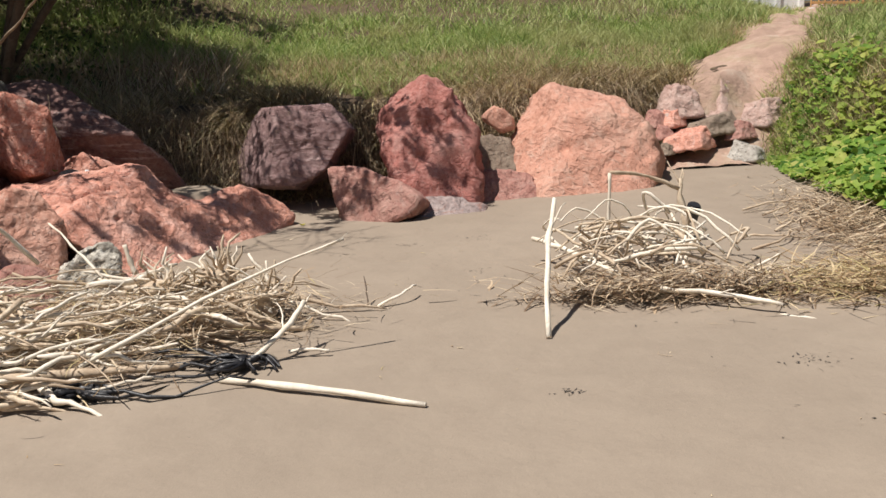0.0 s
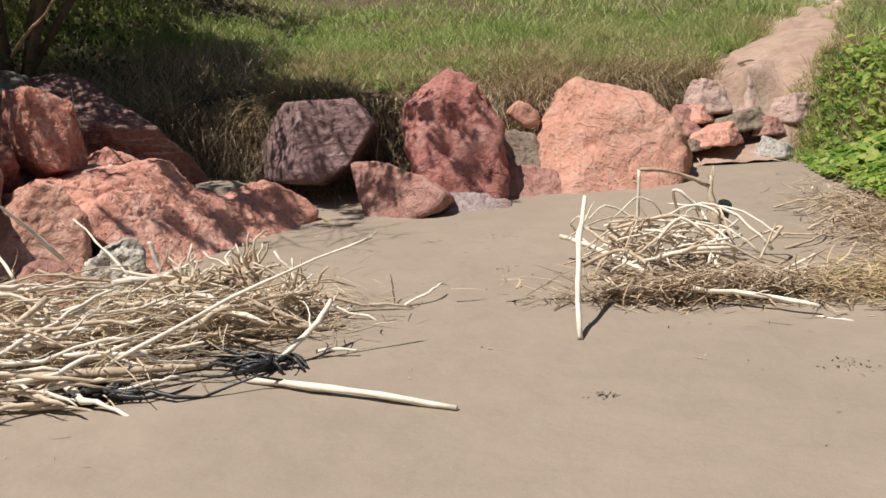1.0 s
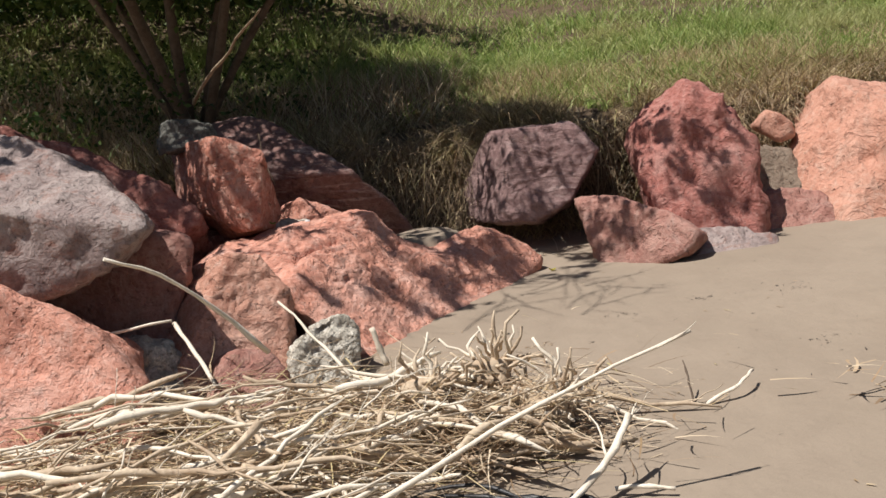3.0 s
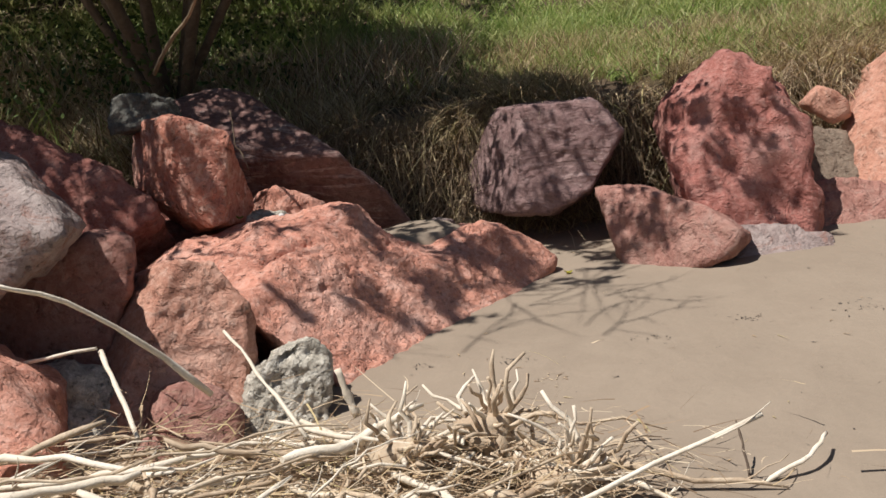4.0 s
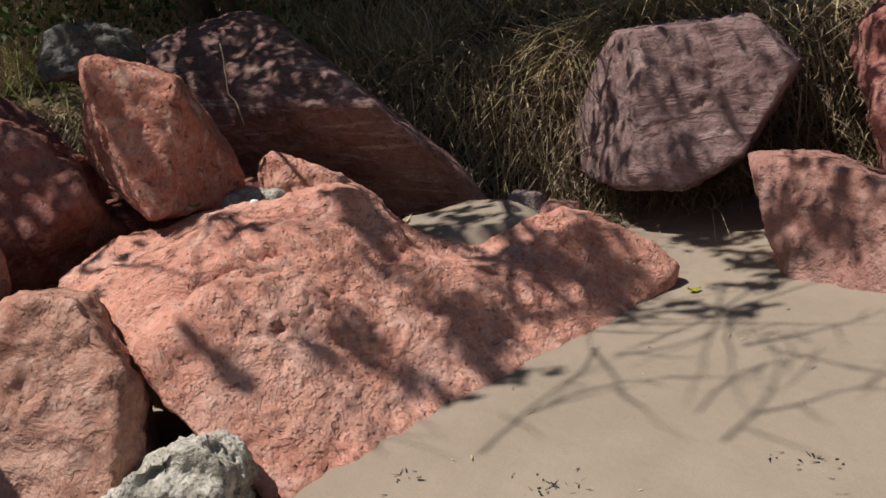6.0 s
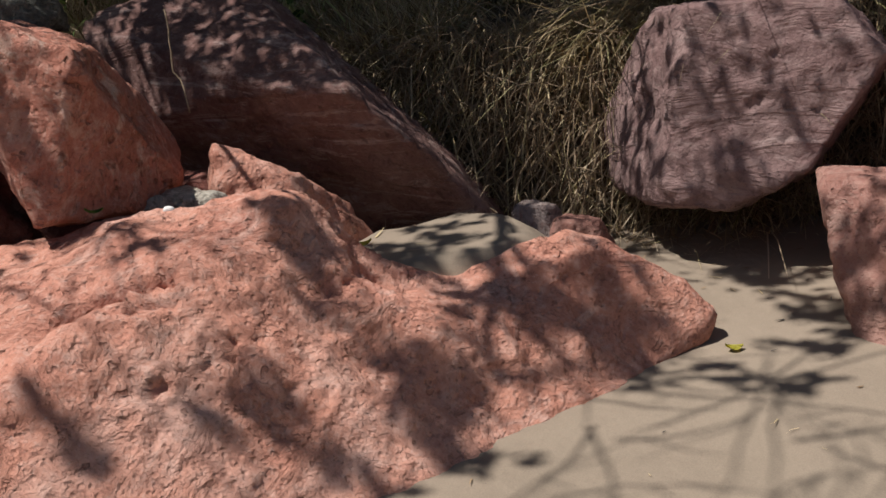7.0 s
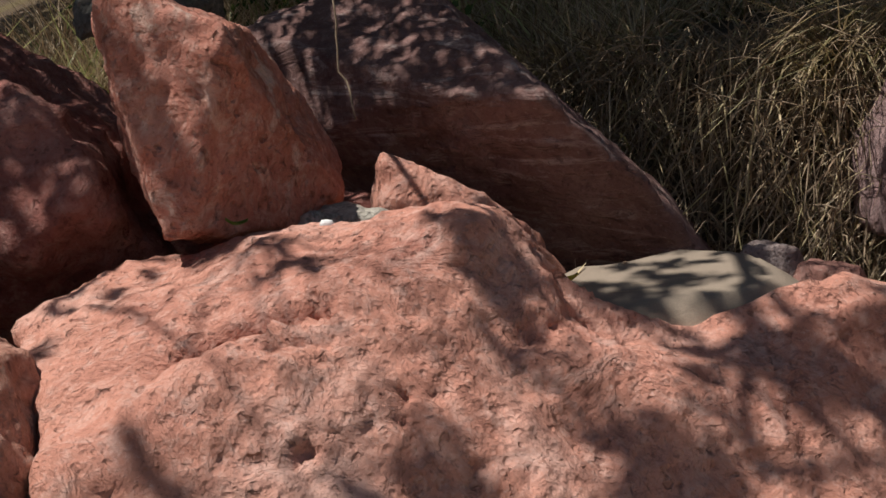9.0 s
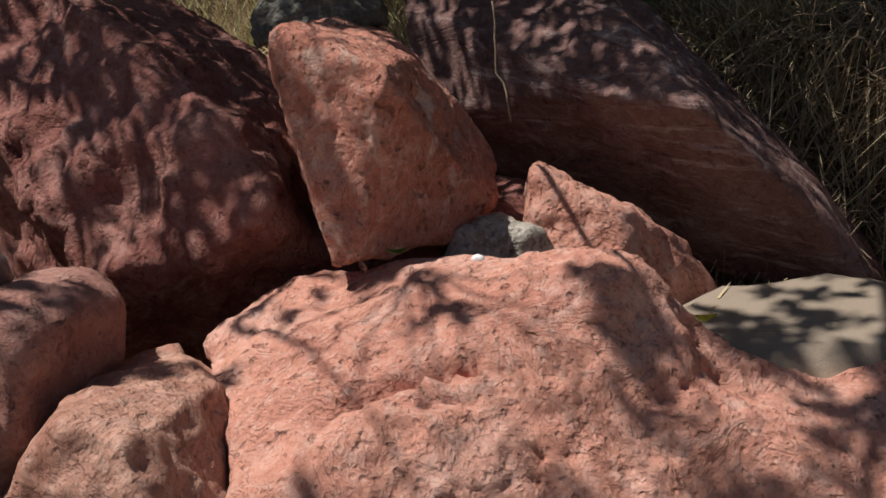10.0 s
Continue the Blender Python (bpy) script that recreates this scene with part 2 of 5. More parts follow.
def sheet(name, xs, ys, zf, mat):
    gx, gy = np.meshgrid(xs, ys)
    v = np.stack([gx, gy, zf(gx, gy)], -1).reshape(-1, 3)
    n, k = len(xs), len(ys)
    i = (np.arange(k - 1)[:, None] * n + np.arange(n - 1)[None]).ravel()
    return new(name, mesh_of(name, v, [np.stack([i, i + 1, i + n + 1, i + n], -1)], mat))


def spaced(*stops):
    """Grid lines: (from, to, step) stretches end to end."""
    out = []
    for a, b, s in stops:
        out += list(np.arange(a, b, s))
    return np.array(out + [stops[-1][1]])


def fbm(x, y, seed, scale):
    out = np.zeros_like(x)
    amp = 1.0
    r = np.random.RandomState(seed)
    for _ in range(5):
        for _ in range(3):
            a, p = r.uniform(0, 6.28), r.uniform(0, 6.28)
            out += amp * np.sin((x * math.cos(a) + y * math.sin(a)) * scale + p) / 3
        amp *= 0.55
        scale *= 1.9
    return out


def rock(name, at, planes, mat, label, sharp=30, level=5, seed=0, rough=0.05, scars=0.02, pit=0.0, facets=26, dents=()):
    """A boulder: a body bounded by faces (azimuth, elevation, distance from its middle), chipped, its edges worn, its skin rough."""
    bm = bmesh.new()
    bmesh.ops.create_icosphere(bm, subdivisions=level, radius=1)
    u = np.array([v.co for v in bm.verts])
    inv = np.zeros(len(u))
    for az, el, d in planes:
        n = np.array((math.cos(radians(el)) * math.cos(radians(az)), math.cos(radians(el)) * math.sin(radians(az)), math.sin(radians(el))))
        inv += np.maximum(u @ n / d, 0) ** sharp
    r = inv ** (-1 / sharp)
    rs = np.random.RandomState(seed + 50)
    for _ in range(facets):
        n = rs.normal(0, 1, 3)
        n /= np.linalg.norm(n)
        d = float(np.max((u @ n) * r)) * (1 - rs.uniform(0.002, 0.04))
        r = (r ** -60.0 + np.maximum(u @ n / d, 0) ** 60.0) ** (-1 / 60)
    pos = u * r[:, None]
    for p, q, wide, deep in dents:
        p, q = np.array(p) - at, np.array(q) - at
        k = np.clip((pos - p) @ (q - p) / max(1e-6, float((q - p) @ (q - p))), 0, 1)
        gap = np.linalg.norm(pos - p - k[:, None] * (q - p), axis=1)
        if 0 < wide < 0.04:
            gap = gap + 0.45 * wide * np.sin(pos @ np.array((61.0, 83.0, 47.0))) * np.sin(pos @ np.array((-97.0, 41.0, 71.0)))
        pos -= u * (deep * np.exp(-(gap / wide) ** 2))[:, None]
    size = float(np.median(r))
    off = Vector((seed * 7.3, seed * 3.1, seed * 5.7))
    for v, p in zip(bm.verts, pos):
        v.co = p
    bm.normal_update()
    ways = [v.normal.copy() for v in bm.verts]
    for v, w in zip(bm.verts, ways):
        q = v.co.copy()
        s = q / size
        k = rough * size * noise.fractal(s * 1.9 + off, 1.0, 2.0, 5)
        k += scars * size * (noise.ridged_multi_fractal(s * 2.4 + off, 0.85, 2.1, 6, 1.0, 2.0) - 1.2)
        k += min(0.009, 0.05 * size) * noise.fractal(q * 12 + off, 0.6, 2.1, 5)
        k -= min(0.012, 0.05 * size) * max(0.0, noise.noise(q * 19 + off) - 0.25)
        if pit:
            f = noise.voronoi(q * 24 + off)[0][0]
            k -= pit * max(0.0, 0.30 - f) * max(0.0, noise.noise(q * 5 - off) + 0.25)
        v.co = q + w * k
    for f in bm.faces:
        f.smooth = True
    me = bpy.data.meshes.new(name)
    bm.to_mesh(me)
    bm.free()
    me.materials.append(mat)
    ob = new(name, me)
    ob.location = at
    return tagged(ob, label, "rock", "rocks along the bank")


def tube(points, radii, sides=7, seed=0, wobble=0.12):
    """A stick's skin along a line: rings of the given radii, closed at both ends."""
    pts = [Vector(p) for p in points]
    rnd = random.Random(seed)
    verts, faces = [], []
    side = None
    for i, p in enumerate(pts):
        d = (pts[min(i + 1, len(pts) - 1)] - pts[max(i - 1, 0)]).normalized()
        if side is None:
            side = d.orthogonal().normalized()
        side = (side - d * side.dot(d)).normalized()
        up = d.cross(side)
        for k in range(sides):
            a = 2 * math.pi * k / sides
            r = radii[i] * (1 + rnd.uniform(-wobble, wobble))
            verts.append(p + side * (r * math.cos(a)) + up * (r * math.sin(a)))
    n = len(pts)
    for i in range(n - 1):
        for k in range(sides):
            k2 = (k + 1) % sides
            faces.append((i * sides + k, i * sides + k2, (i + 1) * sides + k2, (i + 1) * sides + k))
    faces.append(tuple(range(sides))[::-1])
    faces.append(tuple((n - 1) * sides + k for k in range(sides)))
    return verts, faces


def join_tubes(name, tubes, mat):
    verts, faces = [], []
    for v, f in tubes:
        o = len(verts)
        verts += v
        faces += [tuple(i + o for i in g) for g in f]
    me = bpy.data.meshes.new(name)
    me.from_pydata(verts, [], faces)
    me.polygons.foreach_set("use_smooth", [len(p.vertices) == 4 for p in me.polygons])
    me.materials.append(mat)
    return me


def bent(a, b, sag=0.0, kink=0.04, n=9, seed=0, lift=0.0):
    """A line from a to b with small random kinks and an arch."""
    rnd = random.Random(seed)
    a, b = Vector(a), Vector(b)
    d = b - a
    s1 = d.orthogonal().normalized()
    s2 = d.normalized().cross(s1)
    out, w1, w2 = [], 0, 0
    for i in range(n):
        t = i / (n - 1)
        w1 += rnd.gauss(0, kink) * d.length / n * 2.2
        w2 += rnd.gauss(0, kink) * d.length / n * 2.2
        e = math.sin(math.pi * t)
        out.append(a + d * t + s1 * w1 + s2 * w2 + Vector((0, 0, lift * e)) + Vector((-d.y, d.x, 0)).normalized() * (sag * e))
    return out


def blades(name, base, length, width, lean, bend, mat, seed, seg=2):
    """Many grass blades in one mesh. base: places; lean: their way out from upright, bend: droop at the tip."""
    r = np.random.RandomState(seed)
    n = len(base)
    a = r.uniform(0, 2 * math.pi, n)
    side = np.stack([np.cos(a), np.sin(a), np.zeros(n)], -1)
    rows = []
    for i in range(seg):
        t = i / seg
        c = base + lean * t + np.array((0, 0, 1.0)) * (length * t)[:, None] + bend * t * t
        w = (width * (1 - 0.6 * t))[:, None] * 0.5
        rows += [c - side * w, c + side * w]
    rows.append(base + lean + np.array((0, 0, 1.0)) * length[:, None] + bend)
    v = np.stack(rows, 1).reshape(-1, 3)
    o = np.arange(n)[:, None] * (2 * seg + 1)
    quads = [o + np.array([2 * i, 2 * i + 1, 2 * i + 3, 2 * i + 2]) for i in range(seg - 1)]
    tri = o + np.array([2 * seg - 2, 2 * seg - 1, 2 * seg])
    faces = ([np.concatenate(quads)] if quads else []) + [tri]
    return new(name, mesh_of(name, v, faces, mat, smooth=False))


# ---- the beach and the bank ----
def beach_z(x, y):
    near = np.exp(-((x - 0) / 6) ** 2 - ((y - 7) / 6) ** 2)
    drift = np.minimum(0.31, 0.44 * np.exp(-((x + 2.25) / 0.46) ** 2 - ((y - 9.0) / 0.46) ** 2) * (1 + 0.15 * fbm(x, y, 6, 7.0))) * smoothstep(0.0, 0.14, -0.56 * (x + 2.05) + 0.83 * (y - 8.72))
    return sand_z(x, np.clip(y, -30, 40)) + drift + near * (0.010 * fbm(x, y, 3, 2.2) + 0.004 * fbm(x, y, 4, 9.0))


beach = sheet("beach", spaced((-400, -40, 60), (-40, -6, 2), (-6, 4, 0.045), (4, 40, 2), (40, 400, 60)),
              spaced((-400, -40, 60), (-40, 1, 2), (1, 12.5, 0.045), (12.5, 40, 3), (40, 400, 60)), beach_z, SAND)
tagged(beach, "smooth damp grey-brown sand beach sloping to the rocks", "sand", kind="structure")


def bank_skin(x, y):
    d = y - edge_y(x)
    return bank_z(x, y) + np.exp(-np.abs(d) / 3) * 0.02 * fbm(x, y, 8, 6.0)


bank = sheet("ground", spaced((-400, -40, 60), (-40, -8, 2), (-8, 6, 0.08), (6, 40, 1.5), (40, 400, 60)),
             spaced((2.0, 6, 0.5), (6, 22, 0.09), (22, 40, 1.5), (40, 600, 70)), bank_skin, SOIL)
tagged(bank, "dark soil bank rising behind the rocks", "bank", kind="structure")


def trail_x(y):
    return np.interp(y, (10.6, 11.1, 12.0, 13.2, 14.6, 17, 20), (1.95, 2.0, 2.35, 2.9, 3.5, 4.3, 5.4))


def trail_sheet():
    ys = np.arange(10.8, 20, 0.05)
    ws = np.linspace(-1, 1, 25)
    gy, gw = np.meshgrid(ys, ws, indexing="ij")
    half = np.interp(gy, (10.35, 10.9, 11.6, 12.4, 13.4, 15, 20), (0.35, 0.52, 0.62, 0.70, 0.62, 0.42, 0.40)) * (1 + 0.18 * fbm(gw * 0.4 + 3, gy, 15, 2.2))
    gx = trail_x(gy) + gw * half
    packed = 0.10 * np.clip((gy - 10.85) / 0.3, 0, 1) * np.clip((11.75 - gy) / 0.5, 0, 1)
    z = ground_z(gx, gy) + (0.06 + packed) * (1 - gw ** 4) - 0.022 + 0.024 * fbm(gx, gy, 5, 5.0) * (1 - gw ** 4) + 0.014 * fbm(gx, gy, 7, 17.0)
    v = np.stack([gx, gy, z], -1).reshape(-1, 3)
    n, k = len(ws), len(ys)
    i = (np.arange(k - 1)[:, None] * n + np.arange(n - 1)[None]).ravel()
    return new("path", mesh_of("path", v, [np.stack([i, i + n, i + n + 1, i + 1], -1)], TRAIL))


tagged(trail_sheet(), "worn pinkish earth path climbing the grassy bank", "path", kind="structure")

# ---- rocks ----
rock("boulder", (-2.35, 8.5, -0.05), [(118, 20, 0.340), (-126, -38, 0.402), (-6, -47, 0.412), (0, -90, 0.464), (-29, 46, 0.494), (-95, 74, 0.649), (110, 79, 0.680), (125, 70, 0.700), (169, 75, 0.731), (62, 60, 0.742), (-114, 0, 0.814), (43, 63, 0.845), (-155, 57, 0.917), (20, 28, 1.133)],
     RED, "large pitted red boulder resting in the sand", sharp=80, level=7, facets=8, seed=1, rough=0.03, scars=0.025, pit=0.09,
     dents=[((-2.09, 8.70, 0.49), (-1.97, 8.86, 0.46), 0.12, 0.14), ((-2.25, 8.68, 0.57), (-2.06, 8.88, 0.48), 0.10, 0.11), ((-2.75, 8.20, 0.56), (-2.45, 8.40, 0.60), 0.16, -0.02), ((-1.96, 8.97, 0.40), (-1.50, 9.10, 0.24), 0.08, -0.11), ((-1.78, 8.98, 0.40), (-1.60, 8.82, 0.16), 0.025, 0.03), ((-1.66, 9.02, 0.34), (-1.50, 8.92, 0.14), 0.022, 0.035), ((-1.90, 8.86, 0.40), (-1.72, 8.66, 0.14), 0.03, 0.03), ((-2.56, 7.919, 0.456), (-2.502, 8.021, 0.482), 0.022, 0.05), ((-2.502, 8.021, 0.482), (-2.412, 8.153, 0.517), 0.024, 0.065), ((-2.428, 8.022, 0.484), (-2.361, 8.108, 0.484), 0.018, 0.03), ((-2.303, 7.923, 0.334), (-2.322, 7.98, 0.384), 0.02, 0.012), ((-2.284, 7.968, 0.337), (-2.266, 8.031, 0.38), 0.018, 0.03), ((-2.144, 8.437, 0.43), (-2.174, 8.639, 0.401), 0.025, 0.03), ((-2.099, 8.167, 0.259), (-2.101, 8.193, 0.282), 0.014, 0.02), ((-2.232, 8.171, 0.391), (-2.226, 8.168, 0.386), 0.012, 0.02), ((-2.214, 8.648, 0.425), (-2.247, 8.611, 0.54), 0.02, 0.01)])
rock("boulder", (-3.2, 8.52, 0.8), [(-118, -10, 0.179), (-131, -41, 0.200), (-133, 8, 0.200), (38, 22, 0.231), (-138, -5, 0.231), (58, 37, 0.242), (60, 47, 0.252), (47, 67, 0.252), (10, -5, 0.284), (-27, -78, 0.294), (120, 0, 0.315), (111, 84, 0.315), (-163, 81, 0.315), (-55, 12, 0.357), (47, -6, 0.357), (26, -41, 0.367), (-130, 63, 0.378), (19, -57, 0.378)],
     WEDGE, "wedge-shaped reddish brown rock leaning on other rocks", sharp=120, level=6, facets=5, pit=0.05, seed=2, rough=0.03)
rock("boulder", (-3.05, 9.55, 0.78), [(35, 47, 0.122), (-80, 52, 0.245), (31, 35, 0.245), (41, 77, 0.337), (-95, 5, 0.33), (-88, -32, 0.27), (90, 20, 0.408), (-152, 77, 0.520), (0, -90, 0.612), (-20, 0, 0.765), (180, 0, 0.969)],
     SLAB, "long dark purplish slab of rock on the bank", sharp=90, level=6, facets=8, pit=0.01, seed=3, rough=0.04)
rock("boulder", (-1.5, 10.0, 0.68), [(3, -30, 0.247), (-9, -59, 0.278), (-85, 10, 0.309), (155, 86, 0.330), (-104, -81, 0.360), (14, 53, 0.371), (-140, 10, 0.371), (80, 70, 0.371), (9, 40, 0.371), (-51, -76, 0.381), (90, 0, 0.412), (-169, 29, 0.494), (-163, 1, 0.587), (-153, -40, 0.597)],
     PLUM, "dark purplish angular boulder at the foot of the bank", sharp=110, level=6, facets=8, pit=0.01, seed=4, rough=0.035)
rock("boulder", (-0.85, 9.42, 0.34), [(22, 68, 0.156), (-115, 20, 0.208), (60, 75, 0.208), (12, 53, 0.208), (120, 82, 0.239), (65, 20, 0.270), (-27, -68, 0.270), (-171, -15, 0.312), (0, -90, 0.364), (-11, -30, 0.406)],
     ROSE, "low flat reddish rock at the edge of the sand", sharp=36, pit=0.05, seed=5, rough=0.05)
rock("boulder", (-0.45, 9.98, 0.72), [(4, 36, 0.330), (3, 6, 0.340), (-80, 20, 0.350), (90, 15, 0.412), (-171, -14, 0.412), (-35, 15, 0.433), (-130, 25, 0.433), (-173, 49, 0.484), (-177, 2, 0.484), (3, 79, 0.494), (0, -90, 0.618)],
     DEEP, "deep red craggy boulder with a pointed top", sharp=28, seed=6, rough=0.09, scars=0.06)
rock("boulder", (0.82, 10.62, 0.6), [(-4, 79, 0.510), (-5, 51, 0.520), (-70, 65, 0.530), (90, 20, 0.561), (-7, 23, 0.571), (-80, 30, 0.571), (-135, 32, 0.571), (0, -90, 0.612), (179, 83, 0.622), (-9, -9, 0.643), (175, 19, 0.663), (174, 54, 0.673), (-30, 25, 0.673), (179, 39, 0.673), (-179, -1, 0.745)],
     SALMON, "big smooth salmon-pink boulder in full sun", sharp=40, level=6, seed=7, rough=0.05, scars=0.03, facets=14,
     dents=[((0.52, 10.10, 0.95), (0.60, 9.98, 0.62), 0.035, 0.05), ((1.05, 10.05, 0.86), (1.25, 10.10, 0.80), 0.03, 0.05), ((0.70, 9.95, 0.70), (0.95, 9.92, 0.74), 0.02, 0.025)])
rock("boulder", (-3.65, 7.2, 0.78), [(-72, -81, 0.337), (-60, 60, 0.367), (16, -67, 0.377), (41, 60, 0.398), (40, 80, 0.418), (38, 39, 0.45), (36, 49, 0.475), (-75, 0, 0.510), (90, 20, 0.33), (26, -43, 0.50), (34, 29, 0.53), (180, 0, 0.816)],
     PALE, "broad pale grey boulder with red stains", sharp=90, level=6, facets=10, scars=0.035, seed=12, rough=0.04)
rock("boulder", (-3.22, 7.62, 0.34), [(31, -25, 0.133), (67, -12, 0.133), (35, -5, 0.194), (80, 25, 0.265), (-70, 10, 0.306), (-154, 68, 0.306), (90, 10, 0.326), (108, 62, 0.337), (145, 81, 0.337), (53, 60, 0.347), (180, 10, 0.367), (0, -90, 0.510)],
     ROSE, "smooth brownish rock wedged among boulders", sharp=20, seed=13, rough=0.03)
rock("boulder", (-2.68, 7.62, 0.2), [(38, -3, 0.166), (67, 1, 0.166), (47, 24, 0.177), (5, 5, 0.270), (-60, 25, 0.281), (90, 10, 0.312), (-125, 37, 0.322), (92, 72, 0.322), (87, 37, 0.333), (157, 75, 0.354), (-144, 32, 0.374), (-149, 57, 0.385), (0, -90, 0.416)],
     BROWN, "blocky reddish brown rock standing in the sand", sharp=80, level=6, facets=8, pit=0.05, seed=14, rough=0.04)
rock("boulder", (-2.47, 7.2, 0.05), [(77, 52, 0.092), (48, 37, 0.102), (54, 25, 0.102), (74, 62, 0.102), (124, 66, 0.122), (29, -6, 0.143), (176, 62, 0.153), (-70, 25, 0.184), (-145, 26, 0.184), (90, 10, 0.204), (0, -90, 0.306)],
     ROSE, "small red rock half buried in the sand", sharp=24, level=4, seed=15, rough=0.06)
rock("boulder", (-2.24, 7.47, 0.08), [(-168, 47, 0.122), (160, 64, 0.133), (24, -5, 0.153), (26, -16, 0.163), (-149, 18, 0.173), (35, 5, 0.173), (42, 41, 0.184), (64, 51, 0.184), (-152, 9, 0.194), (-60, 20, 0.204), (90, 10, 0.204), (0, -90, 0.306)],
     GREY, "pitted grey stone with white crust", sharp=44, seed=16, level=6, rough=0.10, scars=0.07, pit=0.14, facets=12)
rock("boulder", (-3.95, 8.5, 0.55), [(51, 48, 0.296), (47, 29, 0.316), (54, 59, 0.337), (90, 20, 0.510), (-65, 35, 0.530), (-90, 0, 0.632), (-25, -40, 0.55), (0, -90, 0.714), (180, 0, 0.918)],
     MAROON, "large dark red craggy boulder in shade", sharp=40, level=6, seed=17, rough=0.07, scars=0.05, pit=0.05)
rock("boulder", (-3.2, 6.75, 0.16), [(55, 55, 0.275), (-70, 30, 0.347), (90, 10, 0.347), (0, -90, 0.408), (32, -3, 0.39), (20, 40, 0.36), (180, 0, 0.612)],
     RED, "red boulder beside the heap of driftwood", sharp=24, seed=18, rough=0.06)
rock("boulder", (-2.85, 8.98, 0.48), [(69, 58, 0.112), (-137, 9, 0.163), (65, 71, 0.163), (90, 20, 0.184), (-60, 25, 0.204), (-148, 46, 0.224), (10, 25, 0.20), (0, -90, 0.408)],
     RED, "small red rock behind a larger boulder", sharp=28, level=5, seed=20, rough=0.07)
rock("boulder", (0.04, 10.55, 0.88), [(-178, -58, 0.071), (-176, -43, 0.092), (2, 50, 0.102), (174, 42, 0.112), (7, 79, 0.112), (180, 57, 0.122), (-7, -71, 0.122), (-5, 20, 0.143), (0, 1, 0.143), (-12, -58, 0.173), (-80, 10, 0.173), (90, 10, 0.173)],
     SALMON, "small salmon-pink rock wedged between two boulders", sharp=20, level=4, seed=8, rough=0.06)
# other rocks
rock("rock", (-3.47, 8.62, 1.14), [(-60, 20, 0.08), (0, 20, 0.12), (0, 85, 0.07), (180, 0, 0.12), (90, 20, 0.1), (0, -80, 0.1)], LICHEN, "rough lichened grey stone lying on a rock", 16, 5, 25, 0.14, 0.06)
rock("pebble", (-2.664, 8.433, 0.60), [(-60, 20, 0.008), (0, 20, 0.011), (0, 85, 0.006), (180, 0, 0.011), (90, 20, 0.009), (0, -80, 0.012)], WHITE_STONE, "tiny white pebble on the red boulder", 12, 2, 26, 0.05, 0.0, 0.0, 0)
rock("boulder", (-3.25, 8.85, 0.22), [(-60, 20, 0.32), (0, 20, 0.42), (0, 85, 0.30), (180, 0, 0.5), (90, 20, 0.4), (0, -80, 0.4)], MAROON, "dark rock filling the gap behind other rocks", 24, 5, 21, 0.08)
rock("rock", (-2.86, 8.70, 0.50), [(-60, 20, 0.07), (0, 20, 0.09), (0, 85, 0.07), (180, 0, 0.10), (90, 20, 0.08), (0, -80, 0.2)], GREY, "small grey stone beside a red rock", 20, 4, 22, 0.08)
rock("rock", (-2.02, 9.62, 0.27), [(-60, 20, 0.06), (0, 20, 0.08), (0, 85, 0.06), (180, 0, 0.07), (90, 20, 0.06), (0, -80, 0.2)], ROSE, "small pinkish stone below the hanging straw", 20, 4, 23, 0.08)
rock("rock", (-2.20, 9.66, 0.31), [(-60, 20, 0.05), (0, 20, 0.07), (0, 85, 0.05), (180, 0, 0.06), (90, 20, 0.06), (0, -80, 0.2)], PALE, "small pale stone below the hanging straw", 20, 4, 24, 0.08)
# a rock body stands in for the sand packed between the boulders
rock("boulder", (0.02, 10.35, 0.42), [(-80, 30, 0.20), (180, 20, 0.25), (0, 20, 0.24), (90, 50, 0.25), (0, -80, 0.3)], SANDY, "brown sand fill between two boulders, shaped as a rock", 24, 4, 9, 0.08)
rock("boulder", (0.12, 9.98, 0.30), [(-80, 40, 0.14), (180, 20, 0.25), (0, 20, 0.26), (90, 50, 0.15), (0, -80, 0.2)], ROSE, "low pink rock half buried in the sand", 24, 4, 10, 0.08)
rock("boulder", (-0.28, 9.42, 0.24), [(-80, 60, 0.07), (180, 20, 0.22), (0, 20, 0.26), (90, 50, 0.08), (0, -80, 0.2)], PALE, "flat whitish stone lying in the sand", 18, 4, 11, 0.10)
rock("boulder", (-2.98, 7.12, 0.10), [(-70, 35, 0.13), (0, 25, 0.15), (0, 85, 0.14), (180, 0, 0.15), (90, 20, 0.13), (0, -80, 0.2)], GREY, "small grey stone among red rocks", 8, 4, 19, 0.14, scars=0.05)
